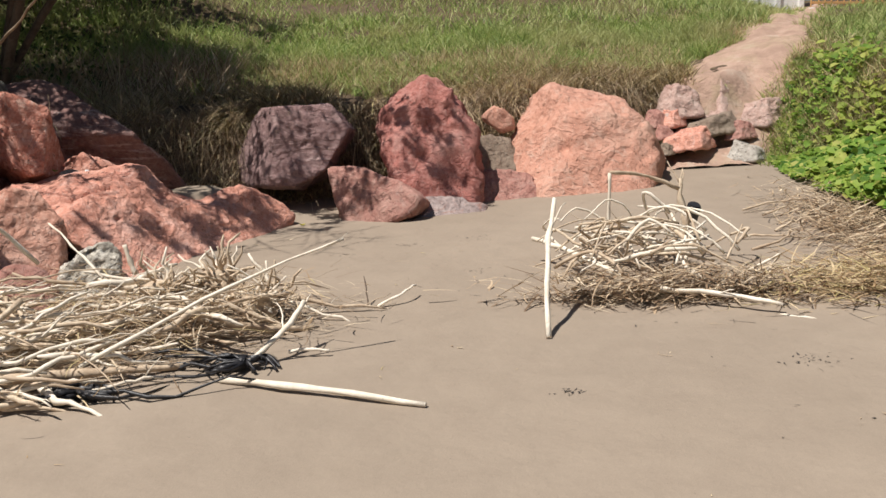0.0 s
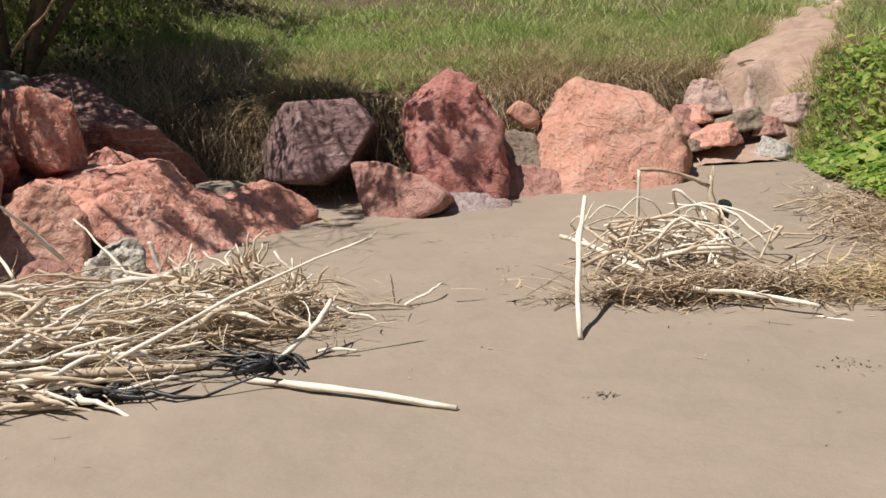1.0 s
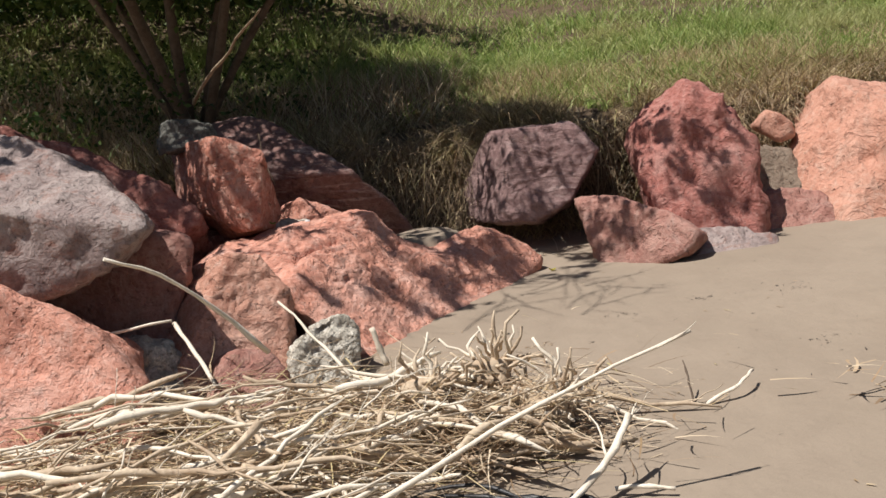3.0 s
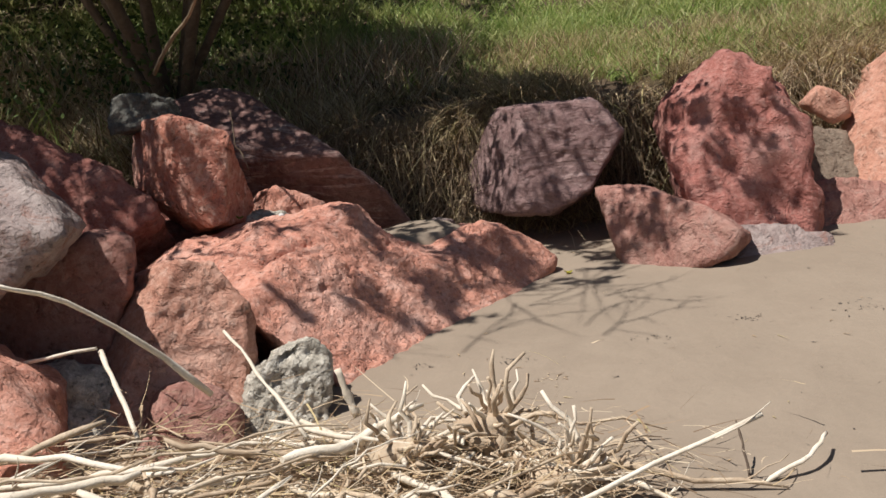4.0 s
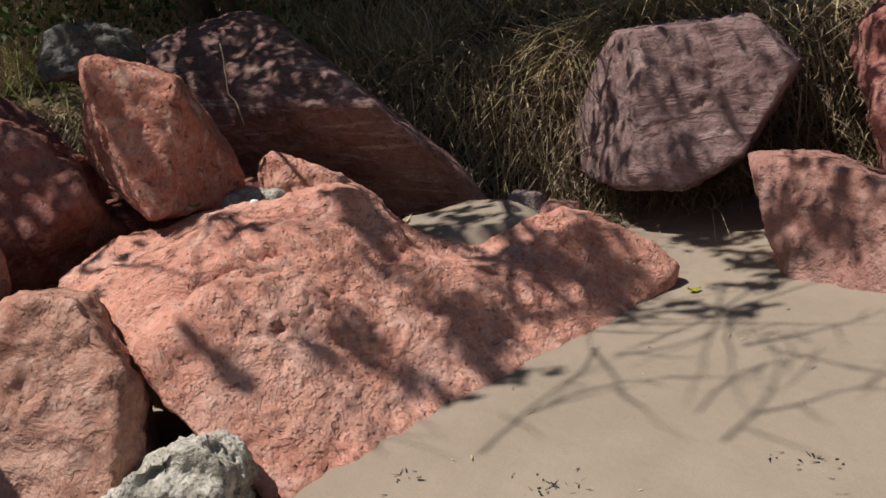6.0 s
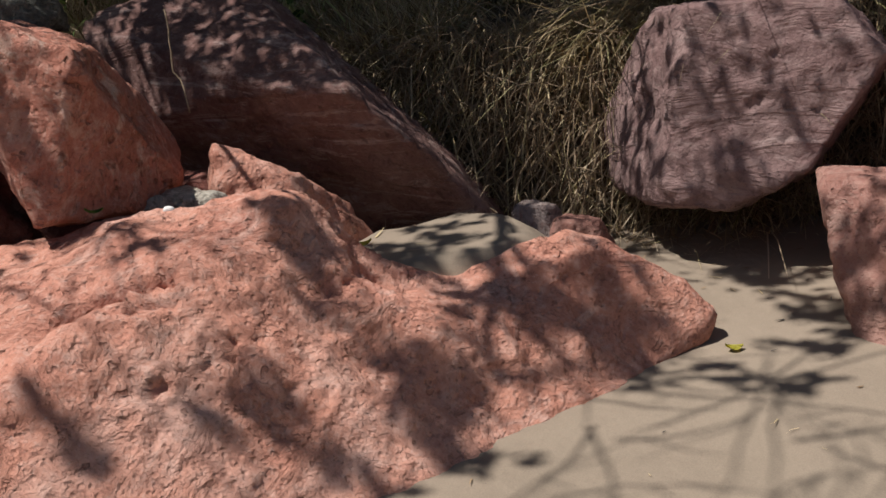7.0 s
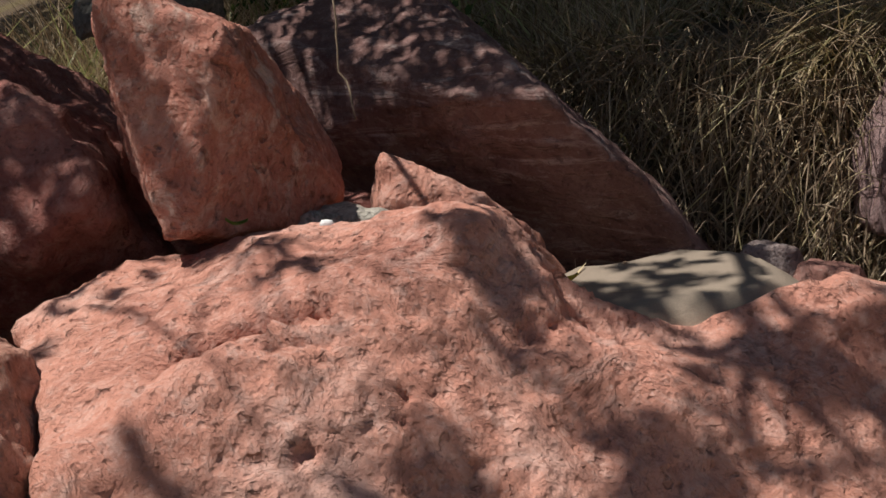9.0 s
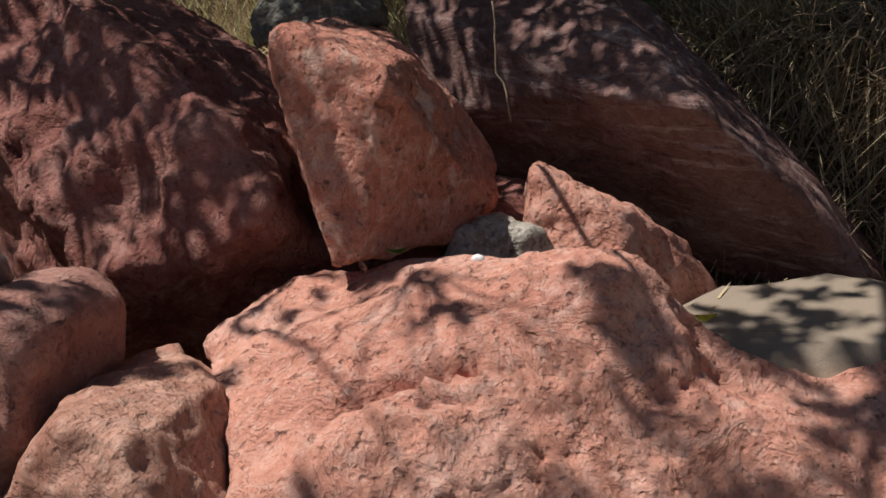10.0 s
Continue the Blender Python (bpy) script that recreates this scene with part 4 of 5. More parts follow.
def tangle():
    rnd = random.Random(9)
    stick((0.36, 6.28, 0.08), (0.42, 6.87, 0.62), 0.013, 0.011, BLEACHED, 601, "long bleached stick propped upright on the tangle", TANGLE, 0.02, 0.02, 0.03, 1)
    stick((0.76, 7.91, 0.22), (0.76, 7.91, 0.66), 0.010, 0.010, BLEACHED, 602, "thin bleached root standing upright in the tangle", TANGLE, 0.01, 0, 0.02)
    stick((0.76, 7.91, 0.66), (1.19, 8.05, 0.56), 0.010, 0.013, WOOD, 603, "arched root across the top of the tangle", TANGLE, 0, 0.03, 0.03)
    stick((1.22, 8.0, 0.20), (1.19, 8.05, 0.62), 0.026, 0.012, WOOD, 604, "knotted stump of a root standing in the tangle", TANGLE, 0, 0, 0.08, 3)
    stick((0.31, 7.66, 0.31), (0.76, 7.09, 0.18), 0.016, 0.012, BLEACHED, 605, "forked pale root leaning on the sand", TANGLE, 0.0, 0.02, 0.05, 2)
    stick((0.92, 6.80, 0.20), (1.42, 6.52, 0.19), 0.013, 0.010, BLEACHED, 606, "split bleached stick lying beside the tangle", TANGLE, 0, 0.01, 0.03, 1)
    stick((1.38, 6.55, 0.14), (1.62, 6.42, 0.14), 0.005, 0.004, BLEACHED, 607, "thin curved twig on the sand", TANGLE, -0.03, 0.02, 0.03)
    for k in range(64):
        a = rnd.uniform(0, 6.28)
        e = rnd.uniform(0.5, 2.4)
        r = rnd.uniform(0.18, 0.52)
        c = Vector((0.90 + rnd.gauss(0, 0.10), 7.40 + rnd.gauss(0, 0.20), 0))
        p = c + Vector((r * math.cos(a), r * 0.9 * math.sin(a), 0))
        q = c + Vector((r * math.cos(a + e), r * 0.9 * math.sin(a + e), 0))
        p.z = floor_z(p.x, p.y) + rnd.uniform(0.01, 0.22)
        q.z = floor_z(q.x, q.y) + rnd.uniform(0.01, 0.28)
        r0 = rnd.choice((0.006, 0.007, 0.009, 0.011))
        stick(p, q, r0, r0 * 0.7, rnd.choice((BLEACHED, BLEACHED, WOOD)), 620 + k, "curling pale root in a tangle on the sand", TANGLE, rnd.gauss(0, 0.12), rnd.uniform(0, 0.16), 0.06, rnd.choice((0, 0, 1)), "root")
    for k in range(14):
        x, y = rnd.uniform(1.5, 2.4), rnd.uniform(6.9, 8.8)
        ln, a = rnd.uniform(0.3, 0.6), rnd.uniform(-0.6, 0.9)
        stick((x, y, floor_z(x, y) + 0.01), (x + ln * math.cos(a), y + ln * math.sin(a), floor_z(x + ln * math.cos(a), y + ln * math.sin(a)) + rnd.uniform(0.01, 0.06)), 0.008, 0.004, rnd.choice((BARK, WOOD)), 700 + k,
              "dark dead root on the sand by the vines", TANGLE, rnd.gauss(0, 0.06), 0.03, 0.06, 1, "root")


tangle()
litter("root_litter", 2000, 0.95, 6.88, 0.62, 0.15, -0.02, 0.14, 62, ROOTLET, 0.13, "fringe of dead rootlets along the tangle", 0.010)
litter("root_litter", 2000, 1.95, 6.95, 0.55, 0.35, 0.15, 0.10, 63, STRAW, 0.16, "dead vine stems strewn on the sand", 0.010)
litter("root_litter", 2600, 2.25, 8.1, 0.35, 1.2, 0.3, 0.12, 64, ROOTLET, 0.16, "dead vine stems at the foot of the vines", 0.009)


def black_bottle():
    """A small dark shard of plastic caught in the roots."""
    bm = bmesh.new()
    bmesh.ops.create_cone(bm, cap_ends=True, segments=14, radius1=0.045, radius2=0.040, depth=0.11)
    bmesh.ops.bevel(bm, geom=[e for e in bm.edges if len(e.link_faces) == 2 and any(len(f.verts) > 4 for f in e.link_faces)], offset=0.008, segments=2, affect="EDGES")
    me = bpy.data.meshes.new("plastic_scrap")
    bm.to_mesh(me)
    bm.free()
    me.materials.append(WET)
    ob = new("plastic_scrap", me)
    ob.matrix_world = pose(1.27, 8.02, 0.42, 25, 10, 0)
    tagged(ob, "small black plastic scrap caught on a root", "scrap")


black_bottle()


# ---- vines ----
def vine_z(x, y):
    """Height of the vine cushion over the ground on the beach's right side."""
    d = x - np.interp(y, (5.6, 6.6, 7.6, 8.8, 9.8, 11.2, 12.4), (2.30, 2.00, 2.12, 2.26, 2.18, 2.48, 2.9))
    d = d + 0.16 * fbm(x, y, 94, 2.4)
    return 0.34 * smoothstep(-0.05, 0.55, d), d


def vines():
    r, x, y = scatter(56000, 1.75, 5.4, 5.8, 13.2, 91)
    h, d = vine_z(x, y)
    keep = (d > -0.08) & (d < 1.9 + 0.5 * r.normal(0, 1, len(x))) & (y < 12.2 - 1.2 * np.abs(r.normal(0, 1, len(x)))) & (x > trail_x(y) + 0.45) & (fbm(x, y, 92, 3.0) + r.normal(0, 0.4, len(x)) > -0.45 + 0.8 * smoothstep(9.6, 11.4, y))
    x, y, h, d = x[keep], y[keep], h[keep], d[keep]
    n = len(x)
    z = ground_z(x, y) + h * (1 - 0.75 * smoothstep(9.2, 11.0, y)) * r.uniform(0.35, 1.05, n) + 0.03
    c = np.stack([x, y, z], -1)
    nrm = np.stack([r.normal(-0.25, 0.45, n), r.normal(-0.35, 0.45, n), np.ones(n)], -1)
    nrm /= np.linalg.norm(nrm, axis=1)[:, None]
    a = r.uniform(0, 6.283, n)
    u = np.stack([np.cos(a), np.sin(a), np.zeros(n)], -1)
    u -= nrm * np.sum(u * nrm, 1)[:, None]
    u /= np.linalg.norm(u, axis=1)[:, None]
    w = np.cross(nrm, u)
    s = (0.032 * r.uniform(0.5, 1.6, n))[:, None]
    # a round leaf folded a little along its rib
    rows = [c - u * s, c - u * s * 0.4 + w * s * 0.75 + nrm * s * 0.25, c + u * s * 0.5 + w * s * 0.7 + nrm * s * 0.25, c + u * s * 1.15 - nrm * s * 0.2,
            c + u * s * 0.5 - w * s * 0.7 + nrm * s * 0.25, c - u * s * 0.4 - w * s * 0.75 + nrm * s * 0.25]
    v = np.stack(rows, 1).reshape(-1, 3)
    o = np.arange(n)[:, None] * 6
    ob = new("vine_leaves", mesh_of("vine_leaves", v, [np.concatenate([o + np.array([0, 1, 2, 3]), o + np.array([0, 3, 4, 5])])], LEAF, smooth=False))
    tagged(ob, "bright green creeping vine leaves spilling onto the sand", "vine", kind="stuff")


vines()


# ---- the shrub that shades the rocks ----
def shrub():
    foot = Vector((-4.5, 10.6, float(bank_z(np.array(-4.5), np.array(10.6))) - 0.05))
    root = new("tree", None)
    root.location = foot
    tagged(root, "spreading shrub tree with bare lower branches on the bank", "tree")
    rnd = random.Random(14)
    knots = []

    def clear_of(p):
        """Whether the crown is open here: the gap that lets the sun onto the big red boulder."""
        x, y = p.x + 0.42 * (p.z - 0.35), p.y + 0.28 * (p.z - 0.35)
        straw = -2.2 < x < -1.1 and 9.3 <= y < 10.4 and rnd.random() < 0.6
        return straw or -2.95 < x < -0.5 and 7.6 < y < 9.3

    def limb(line, r, seed):
        return tube(line, [r * (1 - 0.8 * j / (len(line) - 1)) for j in range(len(line))], 7, seed)

    # limbs arch out over the rocks, each with its own boughs
    ends = ((-2.7, 8.0, 2.5), (-1.75, 9.2, 2.6), (-3.9, 7.4, 2.6), (-3.1, 10.3, 2.9), (-5.6, 8.6, 2.9), (-4.0, 11.6, 3.1), (-6.2, 10.4, 3.0), (-3.6, 9.4, 3.0), (-4.6, 12.4, 3.2))
    for k, e in enumerate(ends):
        line = bent((0, 0, 0), Vector(e) - foot, rnd.gauss(0, 0.2), 0.03, 14, 40 + k, 0.75)
        tubes = [limb(line, rnd.uniform(0.035, 0.06), 40 + k)]
        for j in range(15):
            i = rnd.randrange(5, 14)
            d = Vector((rnd.gauss(0.15, 0.7), rnd.gauss(0, 0.7), rnd.gauss(0.12, 0.3)))
            ln = rnd.uniform(0.3, 0.8)
            q = line[i] + d.normalized() * ln
            q.z = max(q.z, 2.15 - foot.z)
            sub = bent(line[i], q, 0, 0.08, 7, 300 + 20 * k + j, 0.04)
            tubes.append(limb(sub, 0.013, 90 + j))
            knots.append((sub[-1], 1.0))
            knots.append((sub[4], 0.6))
            for _ in range(3):
                s2 = sub[rnd.randrange(2, 7)]
                q2 = s2 + Vector((rnd.gauss(0.05, 0.25), rnd.gauss(0, 0.25), rnd.gauss(0.05, 0.12)))
                tubes.append(limb(bent(s2, q2, 0, 0.1, 5, j + 7 * k), 0.005, j))
                knots.append((q2, 1.0))
        ob = new("limb", join_tubes("limb", tubes, BARK))
        ob.parent = root
    r = np.random.RandomState(15)
    at = []
    for p, w in knots:
        wx, wy = p.x + foot.x, p.y + foot.y
        deep = float(np.clip((wy - 9.0 - 0.25 * (wx + 3)) / 1.2, 0, 1))
        if p.z + foot.z < 2.1 or clear_of(p + foot) or (deep == 0 and rnd.random() < 0.55):
            continue
        n = int((18 + 16 * deep) * w)
        at.append(np.array(p) + r.normal(0, 0.075 + 0.10 * deep, (n, 3)))
    # the thick back of the crown, above the view, added to shade the bank
    n = 40000
    q = np.stack([r.uniform(-11.0, -3.2, n), r.uniform(9.1, 15.2, n), r.uniform(2.5, 4.0, n)], -1)
    q = q[q[:, 0] < -1.75 - 0.45 * q[:, 2] + 0.15 * (q[:, 1] - 10) + 0.5 * fbm(q[:, 1], q[:, 2], 78, 1.7) - 1.4 * r.uniform(0, 1, len(q)) ** 1.5]
    clump = fbm(q[:, 0] + 0.4 * q[:, 2], q[:, 1], 77, 2.6) > -0.10 - 0.7 * (q[:, 0] < -4.2)
    at.append(q[clump] - np.array(foot))
    # low leafy shoots round the stems
    shoots = []
    for _ in range(40):
        b = np.array((r.uniform(-6.6, -3.5), r.uniform(9.9, 11.6), 0))
        b[2] = float(bank_z(b[0], b[1])) + r.uniform(0.15, 0.75)
        shoots.append(b + r.normal(0, 0.10, (46, 3)))
    at.append(np.concatenate(shoots) - np.array(foot))
    # leafy sprays over the rocks, out of view, added to dapple them
    sprays = []
    while len(sprays) < 170:
        p = Vector((rnd.uniform(-6.4, -0.95), rnd.uniform(6.7, 10.2), rnd.uniform(2.15, 2.85)))
        if p.y < 8.0 + 0.45 * (p.x + 2.6) or p.x > -1.1 + 0.4 * (p.y - 9.4):
            continue
        if clear_of(p) or p.x > -3.0 and (p.y > 9.5 or rnd.random() < 0.25):
            continue
        p += Vector((-0.29, -0.20, 0.70))
        near = min(knots, key=lambda kn: (kn[0] + foot - p).length)[0]
        sprays.append(limb(bent(near, p - foot, 0, 0.08, 6, len(sprays)), 0.006, len(sprays)))
        at.append(np.array(p - foot) + r.normal(0, 1, (34, 3)) * np.array((0.10, 0.10, 0.06)))
    # denser unseen sprays, added to darken the maroon boulder, slab and bank
    for k in range(110):
        cx, cy, wx, wy = ((-4.85, 7.95, 0.55, 0.40), (-4.85, 7.95, 0.55, 0.40), (-3.75, 8.95, 0.50, 0.40), (-5.00, 8.90, 0.60, 0.40), (-3.75, 8.95, 0.5, 0.4), (-5.0, 8.6, 0.5, 0.4))[k % 6]
        p = Vector((cx + rnd.uniform(-wx, wx), cy + rnd.uniform(-wy, wy), rnd.uniform(2.25, 2.85)))
        if clear_of(p):
            continue
        p += Vector((-0.25, -0.17, 0.60))
        near = min(knots, key=lambda kn: (kn[0] + foot - p).length)[0]
        sprays.append(limb(bent(near, p - foot, 0, 0.08, 6, 300 + k), 0.006, 300 + k))
        at.append(np.array(p - foot) + r.normal(0, 1, (34, 3)) * np.array((0.10, 0.10, 0.06)))
    # outer boughs over the red boulder, unseen, set where their shadows should land,
    # leafy in bunches: a line in plan, its leaves and their spread
    near_boughs = (
            (-3.25, 7.55, -3.03, 7.66, 110, 0.035), (-3.31, 7.33, -3.06, 7.50, 80, 0.05), (-3.43, 7.23, -3.34, 7.26, 40, 0.025), (-3.62, 6.96, -3.55, 6.98, 34, 0.025),
            (-3.48, 7.69, -3.32, 7.74, 70, 0.035), (-3.41, 7.47, -3.25, 7.62, 40, 0.025), (-3.71, 7.38, -3.64, 7.53, 40, 0.025), (-4.10, 7.50, -3.80, 7.56, 70, 0.035),
            (-2.86, 8.78, -2.40, 8.46, 260, 0.06), (-2.55, 8.28, -2.28, 8.42, 60, 0.04), (-3.34, 7.88, -3.22, 8.10, 60, 0.05), (-2.75, 8.02, -2.45, 8.12, 70, 0.04), (-3.16, 7.86, -2.92, 8.06, 260, 0.055), (-3.10, 7.48, -2.98, 7.58, 60, 0.04), (-2.98, 8.06, -2.80, 8.16, 150, 0.05), (-3.50, 8.08, -3.20, 8.24, 300, 0.08))
    far_boughs = ((-1.72, 9.08, -1.32, 8.96, 150, 0.08), (-1.56, 8.85, -1.34, 8.75, 100, 0.06), (-2.32, 8.42, -2.00, 8.40, 110, 0.06), (-1.85, 9.20, -1.65, 9.10, 70, 0.06), (-4.90, 7.35, -4.35, 7.62, 300, 0.13), (-4.45, 7.75, -4.20, 7.95, 160, 0.10), (-4.30, 6.75, -4.05, 6.95, 220, 0.08), (-4.72, 6.50, -4.30, 6.72, 170, 0.10))
    for k, (x0, y0, x1, y1, leaves, wide) in enumerate(near_boughs + far_boughs):
        z = 3.2
        a, b = Vector((x0, y0, z)) - foot, Vector((x1, y1, z + 0.03)) - foot
        line = bent(a, b, 0.02, 0.08, 7, 700 + k)
        near = min(knots, key=lambda kn: (kn[0] - a).length)[0]
        sprays.append(limb(bent(near, a, 0, 0.06, 6, 720 + k), 0.007, k))
        sprays.append(limb(line, 0.006, 740 + k))
        for j in range(leaves // 14):
            c = line[rnd.randrange(7)] + Vector((rnd.gauss(0, wide), rnd.gauss(0, wide), 0))
            at.append(np.array(c) + r.normal(0, 1, (14, 3)) * np.array((0.028, 0.020, 0.03)))
    # bare whips over the sand, with side twigs, unseen, set by their shadows
    for k, (x0, y0, x1, y1) in enumerate((
            (-3.08, 8.18, -2.86, 8.00), (-3.14, 8.10, -2.94, 7.83), (-3.10, 7.90, -3.01, 7.74), (-2.97, 8.08, -2.82, 8.04),
            (-2.95, 7.92, -2.02, 7.97), (-3.28, 7.04, -3.22, 7.30), (-2.96, 7.06, -2.72, 7.80), (-2.77, 7.70, -2.48, 8.08), (-2.36, 7.25, -2.38, 7.90),
            (-2.46, 7.38, -2.20, 7.82), (-2.90, 7.30, -2.46, 7.58), (-2.34, 7.80, -1.95, 7.62), (-2.40, 7.80, -2.00, 8.18), (-2.32, 7.40, -1.92, 7.75))):
        a, b = Vector((x0, y0, 3.2)) - foot, Vector((x1, y1, 3.22)) - foot
        line = bent(a, b, rnd.gauss(0, 0.05), 0.05, 10, 800 + k)
        sprays.append(limb(line, rnd.uniform(0.0045, 0.007), 820 + k))
        near = min(knots, key=lambda kn: (kn[0] - a).length)[0]
        sprays.append(limb(bent(near, a, 0, 0.05, 7, 840 + k), 0.006, k))
        for j in range(5):
            c = line[rnd.randrange(1, 10)]
            q = c + Vector((rnd.gauss(0.05, 0.11), rnd.gauss(0, 0.11), 0.02))
            sprays.append(limb(bent(c, q, 0, 0.08, 5, 860 + 9 * k + j), 0.004, j))
    ob = new("limb", join_tubes("limb", sprays, BARK))
    ob.parent = root
    c = np.concatenate(at)
    n = len(c)
    u = r.normal(0, 1, (n, 3))
    u /= np.linalg.norm(u, axis=1)[:, None]
    w = np.cross(u, r.normal(0, 1, (n, 3)))
    w /= np.linalg.norm(w, axis=1)[:, None]
    s = (np.where(c[:, 2] + foot.z < 2.1, 0.028, np.where(c[:, 1] + foot.y > 9.7, 0.065, 0.036)) * r.uniform(0.6, 1.4, n))[:, None]
    v = np.stack([c - u * s, c + w * s * 0.5, c + u * s, c - w * s * 0.5], 1).reshape(-1, 3)
    o = np.arange(n)[:, None] * 4
    crown = new("crown", mesh_of("crown", v, [o + np.arange(4)], TREE_LEAF, smooth=False))
    crown.parent = root


shrub()


# ---- the house front and its fence at the top of the path ----
def box(bm, x0, x1, y0, y1, z0, z1, bevel=0.0):
    m = Matrix.LocRotScale(((x0 + x1) / 2, (y0 + y1) / 2, (z0 + z1) / 2), None, (x1 - x0, y1 - y0, z1 - z0))
    made = bmesh.ops.create_cube(bm, size=1, matrix=m)
    if bevel:
        bmesh.ops.bevel(bm, geom=list({e for v in made["verts"] for e in v.link_edges}), offset=bevel, segments=2, affect="EDGES")


def boundary():
    wall = new("garden_wall", None)
    wall.matrix_world = pose(3.9, 19.5, 2.25, 0, 0, 4)
    tagged(wall, "low white painted garden wall", "wall", kind="")
    bm = bmesh.new()
    box(bm, 0.30, 1.15, 0.0, 0.2, -0.3, 0.75, 0.01)
    part("panel", bm, WHITE, wall)
    for k in range(3):
        bm = bmesh.new()
        box(bm, 0.28 + 0.40 * k, 0.38 + 0.40 * k, -0.04, 0.24, -0.3, 1.1, 0.012)
        part("pillar", bm, WHITE, wall)
    fence = new("fence", None)
    fence.matrix_world = pose(5.15, 19.4, 2.42, 0, 0, 4)
    tagged(fence, "ochre painted metal fence on a white kerb", "fence")
    bm = bmesh.new()
    box(bm, -0.02, 1.3, -0.03, 0.12, -0.3, 0.10, 0.01)
    part("kerb", bm, WHITE, fence)
    for z in (0.16, 1.0):
        bm = bmesh.new()
        box(bm, 0, 1.3, 0.0, 0.03, z, z + 0.04, 0.005)
        part("rail", bm, OCHRE, fence)
    first = None
    for k in range(12):
        if first is None:
            bm = bmesh.new()
            bmesh.ops.create_cone(bm, cap_ends=True, segments=8, radius1=0.012, radius2=0.012, depth=1.0, matrix=Matrix.Translation((0, 0.015, 0.6)))
            first = part("bar", bm, OCHRE, fence)
        else:
            ob = first.copy()
            scene.collection.objects.link(ob)
            ob.location = (0.02 + 0.108 * k, 0, 0)


boundary()


# ---- small things on the sand ----
def debris(n, seed, x0, x1, y0, y1, mat, long, label):
    """Bits of bark and leaf lying loose on the sand, thicker in some patches."""
    r, x, y = scatter(n, x0, x1, y0, y1, seed)
    keep = (fbm(x, y, seed, 1.8) + r.normal(0, 0.5, n) > 0.35) & (y < edge_y(x) - 0.05)
    x, y = x[keep], y[keep]
    n = len(x)
    z = beach_z(x, y) + 0.003
    a = r.uniform(0, 6.283, n)
    ln = long * r.uniform(0.3, 1.5, n)
    lean = np.stack([np.cos(a), np.sin(a), r.uniform(0, 0.15, n)], -1) * ln[:, None]
    bend = np.stack([r.normal(0, 0.2, n), r.normal(0, 0.2, n), np.zeros(n)], -1) * ln[:, None]
    ob = blades("debris", np.stack([x, y, z], -1), ln * 0.02, 0.006 * r.uniform(0.5, 1.6, n), lean, bend, mat, seed + 1, seg=2)
    tagged(ob, label, "debris", kind="stuff")


debris(900, 201, -3.0, 2.4, 4.0, 11.0, WET, 0.022, "dark bits of bark scattered on the sand")
debris(700, 202, -3.0, 2.4, 4.0, 11.0, STRAW, 0.035, "pale straw bits scattered on the sand")
debris(700, 203, -2.9, -1.0, 8.6, 9.9, STRAW, 0.05, "straw bits in the sand between rocks")


def fallen_leaf(at, turn, seed, mat, label):
    """A small curled leaf with a stalk."""
    bm = bmesh.new()
    grid = [[bm.verts.new((0.05 * (i / 6 - 0.5), 0.016 * j * math.sin(math.pi * (0.06 + 0.9 * i / 6)), 0.006 * abs(j) + 0.010 * (i / 6 - 0.5) ** 2 * 4)) for j in (-1, 0, 1)] for i in range(7)]
    for i in range(6):
        for j in range(2):
            bm.faces.new((grid[i][j], grid[i + 1][j], grid[i + 1][j + 1], grid[i][j + 1]))
    bmesh.ops.solidify(bm, geom=bm.faces[:], thickness=0.0012)
    me = bpy.data.meshes.new("leaf")
    bm.to_mesh(me)
    bm.free()
    me.materials.append(mat)
    ob = new("leaf", me)
    ob.matrix_world = pose(*at, *turn)
    tagged(ob, label, "leaf", "fallen leaves")


YELLOW = flat_mat("yellow_leaf", (0.45, 0.40, 0.05), (0.62, 0.58, 0.10), 40, 0.5)
GREEN = flat_mat("green_leaf", (0.10, 0.20, 0.03), (0.22, 0.32, 0.06), 40, 0.5)
fallen_leaf((-1.357, 9.08, float(beach_z(np.array(-1.357), np.array(9.08))) + 0.004), (5, 8, 40), 1, YELLOW, "small yellow leaf fallen on the sand")
fallen_leaf((-2.29, 8.77, 0.44), (10, -15, 20), 2, YELLOW, "yellow-green leaf fallen beside the red boulder")
fallen_leaf((-2.84, 8.33, 0.60), (0, 10, 70), 3, GREEN, "green leaf fallen on the red boulder")


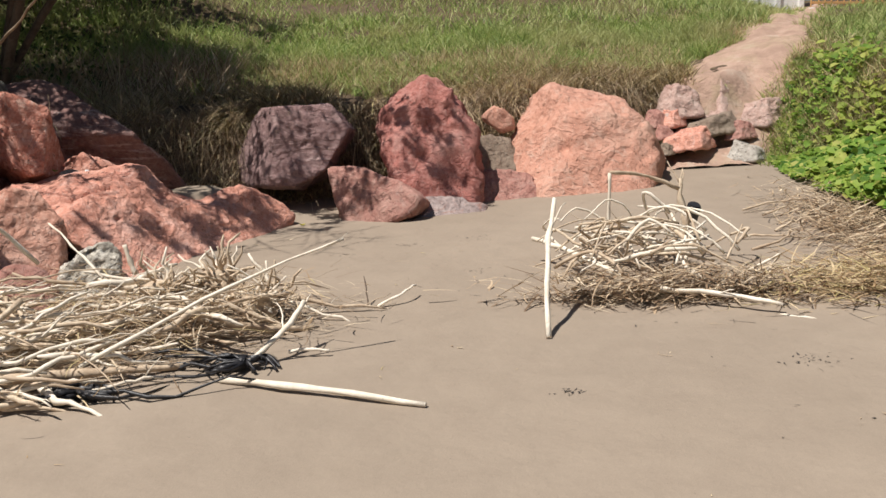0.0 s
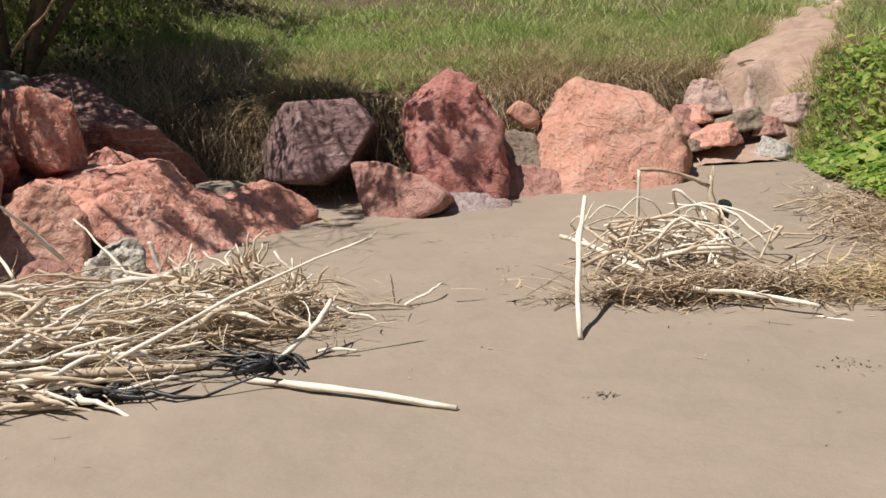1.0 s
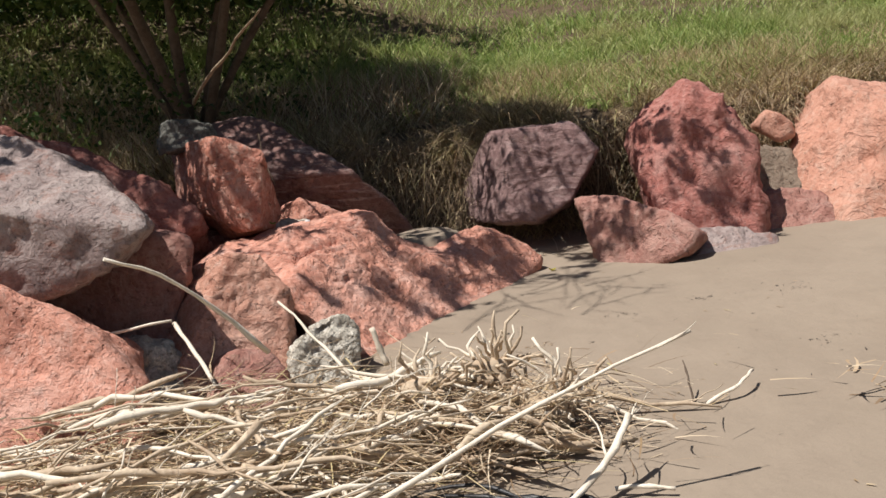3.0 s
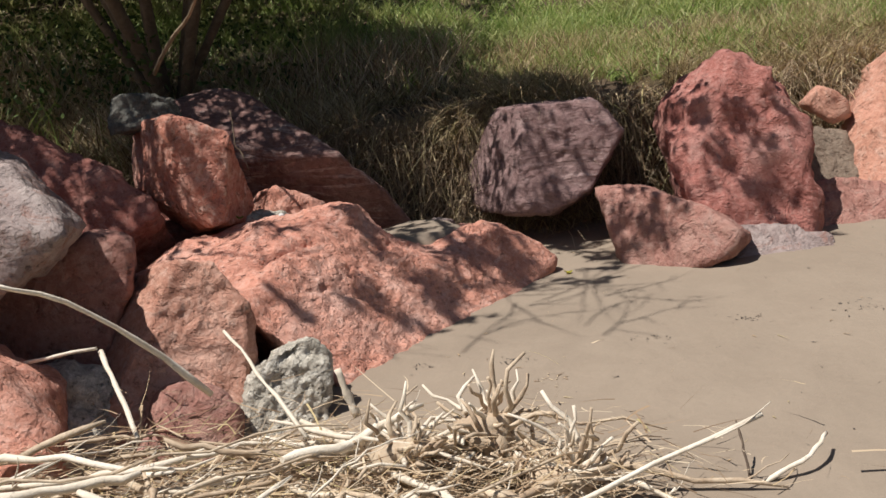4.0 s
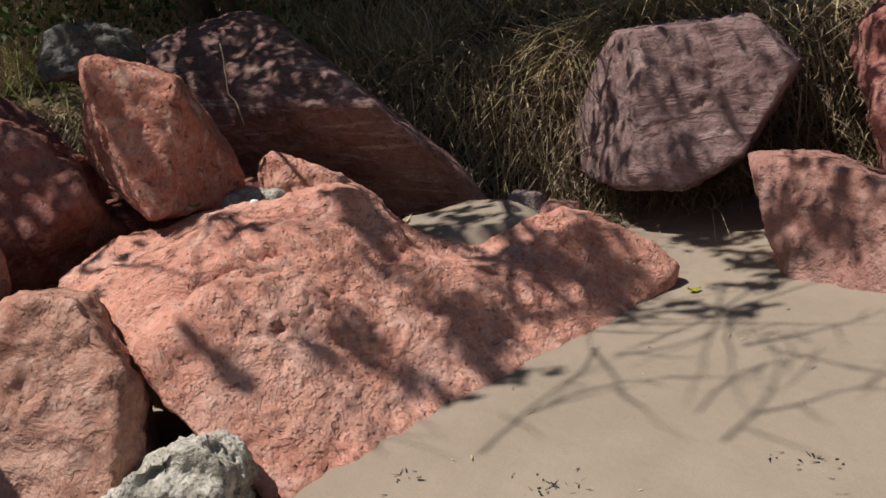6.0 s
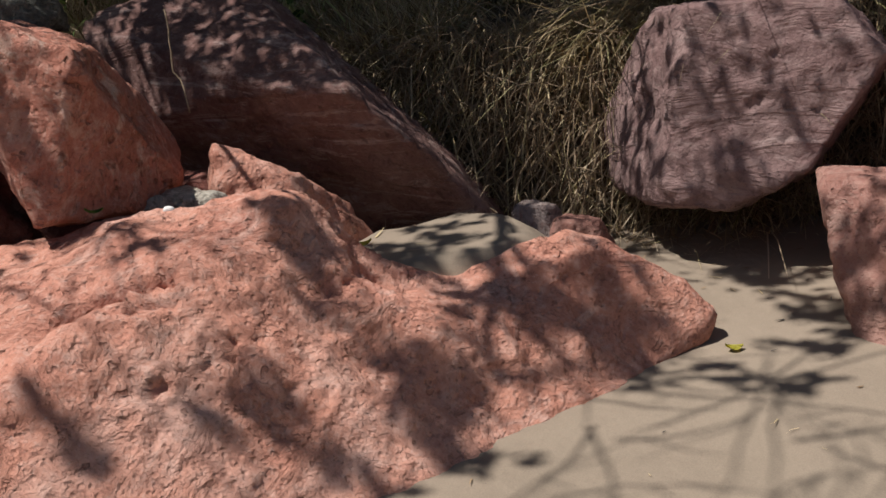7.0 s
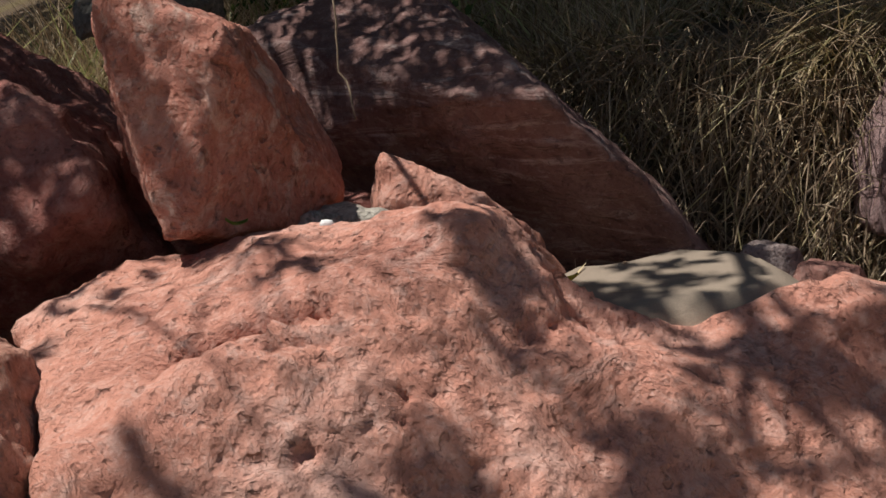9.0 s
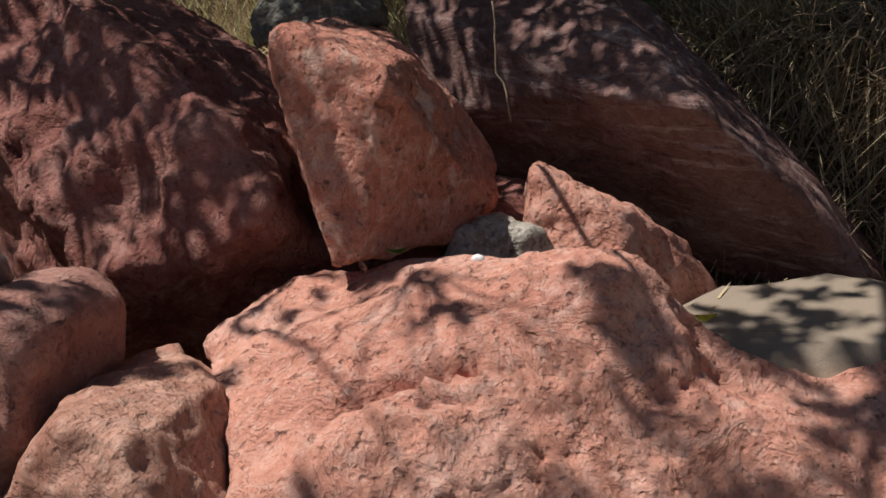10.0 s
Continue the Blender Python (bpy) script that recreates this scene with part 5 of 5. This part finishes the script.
def scuff(x, y, n, wide, seed):
    """A trodden spot: dark crumbs and bits laid in for the shade of its dents."""
    r = np.random.RandomState(seed)
    px, py = x + wide * r.normal(0, 0.6, n), y + 0.6 * wide * r.normal(0, 0.6, n)
    a = r.uniform(0, 6.283, n)
    ln = r.uniform(0.006, 0.028, n)
    lean = np.stack([np.cos(a), np.sin(a), np.full(n, 0.15)], -1) * ln[:, None]
    ob = blades("debris", np.stack([px, py, beach_z(px, py) + 0.002], -1), ln * 0.02, 0.007 * r.uniform(0.5, 1.4, n), lean, lean * 0.0, r.choice([WET, ROOTLET]), seed + 1, seg=2)
    tagged(ob, "dark crumbs standing in for dents in trodden sand", "debris", kind="stuff")


# scuffs in the sand, drawn as dark crumbs instead of shaded dents
for k, (x, y, n, w) in enumerate(((-1.38, 7.83, 26, 0.07), (-1.79, 7.80, 10, 0.05), (-0.48, 8.24, 22, 0.08), (0.43, 5.64, 26, 0.06), (0.83, 6.05, 8, 0.03), (1.36, 5.90, 34, 0.10),
                                  (-1.22, 7.62, 24, 0.07), (-0.85, 8.05, 18, 0.08), (-0.10, 8.30, 26, 0.14), (0.05, 7.5, 22, 0.12), (1.5, 5.3, 24, 0.12), (0.55, 4.75, 16, 0.06), (-0.95, 4.75, 10, 0.04))):
    scuff(x, y, n, w, 900 + k)


def hedge():
    """A dark clipped hedge behind the fence."""
    r = np.random.RandomState(301)
    n = 9000
    c = np.stack([r.uniform(6.4, 12.0, n), r.uniform(20.2, 22.0, n), r.uniform(2.3, 4.6, n)], -1)
    c[:, 2] += 0.2 * fbm(c[:, 0], c[:, 1], 302, 2.0)
    u = r.normal(0, 1, (n, 3))
    u /= np.linalg.norm(u, axis=1)[:, None]
    w = np.cross(u, r.normal(0, 1, (n, 3)))
    w /= np.linalg.norm(w, axis=1)[:, None]
    s = (0.09 * r.uniform(0.6, 1.4, n))[:, None]
    v = np.stack([c - u * s, c + w * s * 0.6, c + u * s, c - w * s * 0.6], 1).reshape(-1, 3)
    o = np.arange(n)[:, None] * 4
    ob = new("hedge", mesh_of("hedge", v, [o + np.arange(4)], TREE_LEAF, smooth=False))
    tagged(ob, "dark green hedge behind the ochre fence", "hedge", kind="stuff")


hedge()
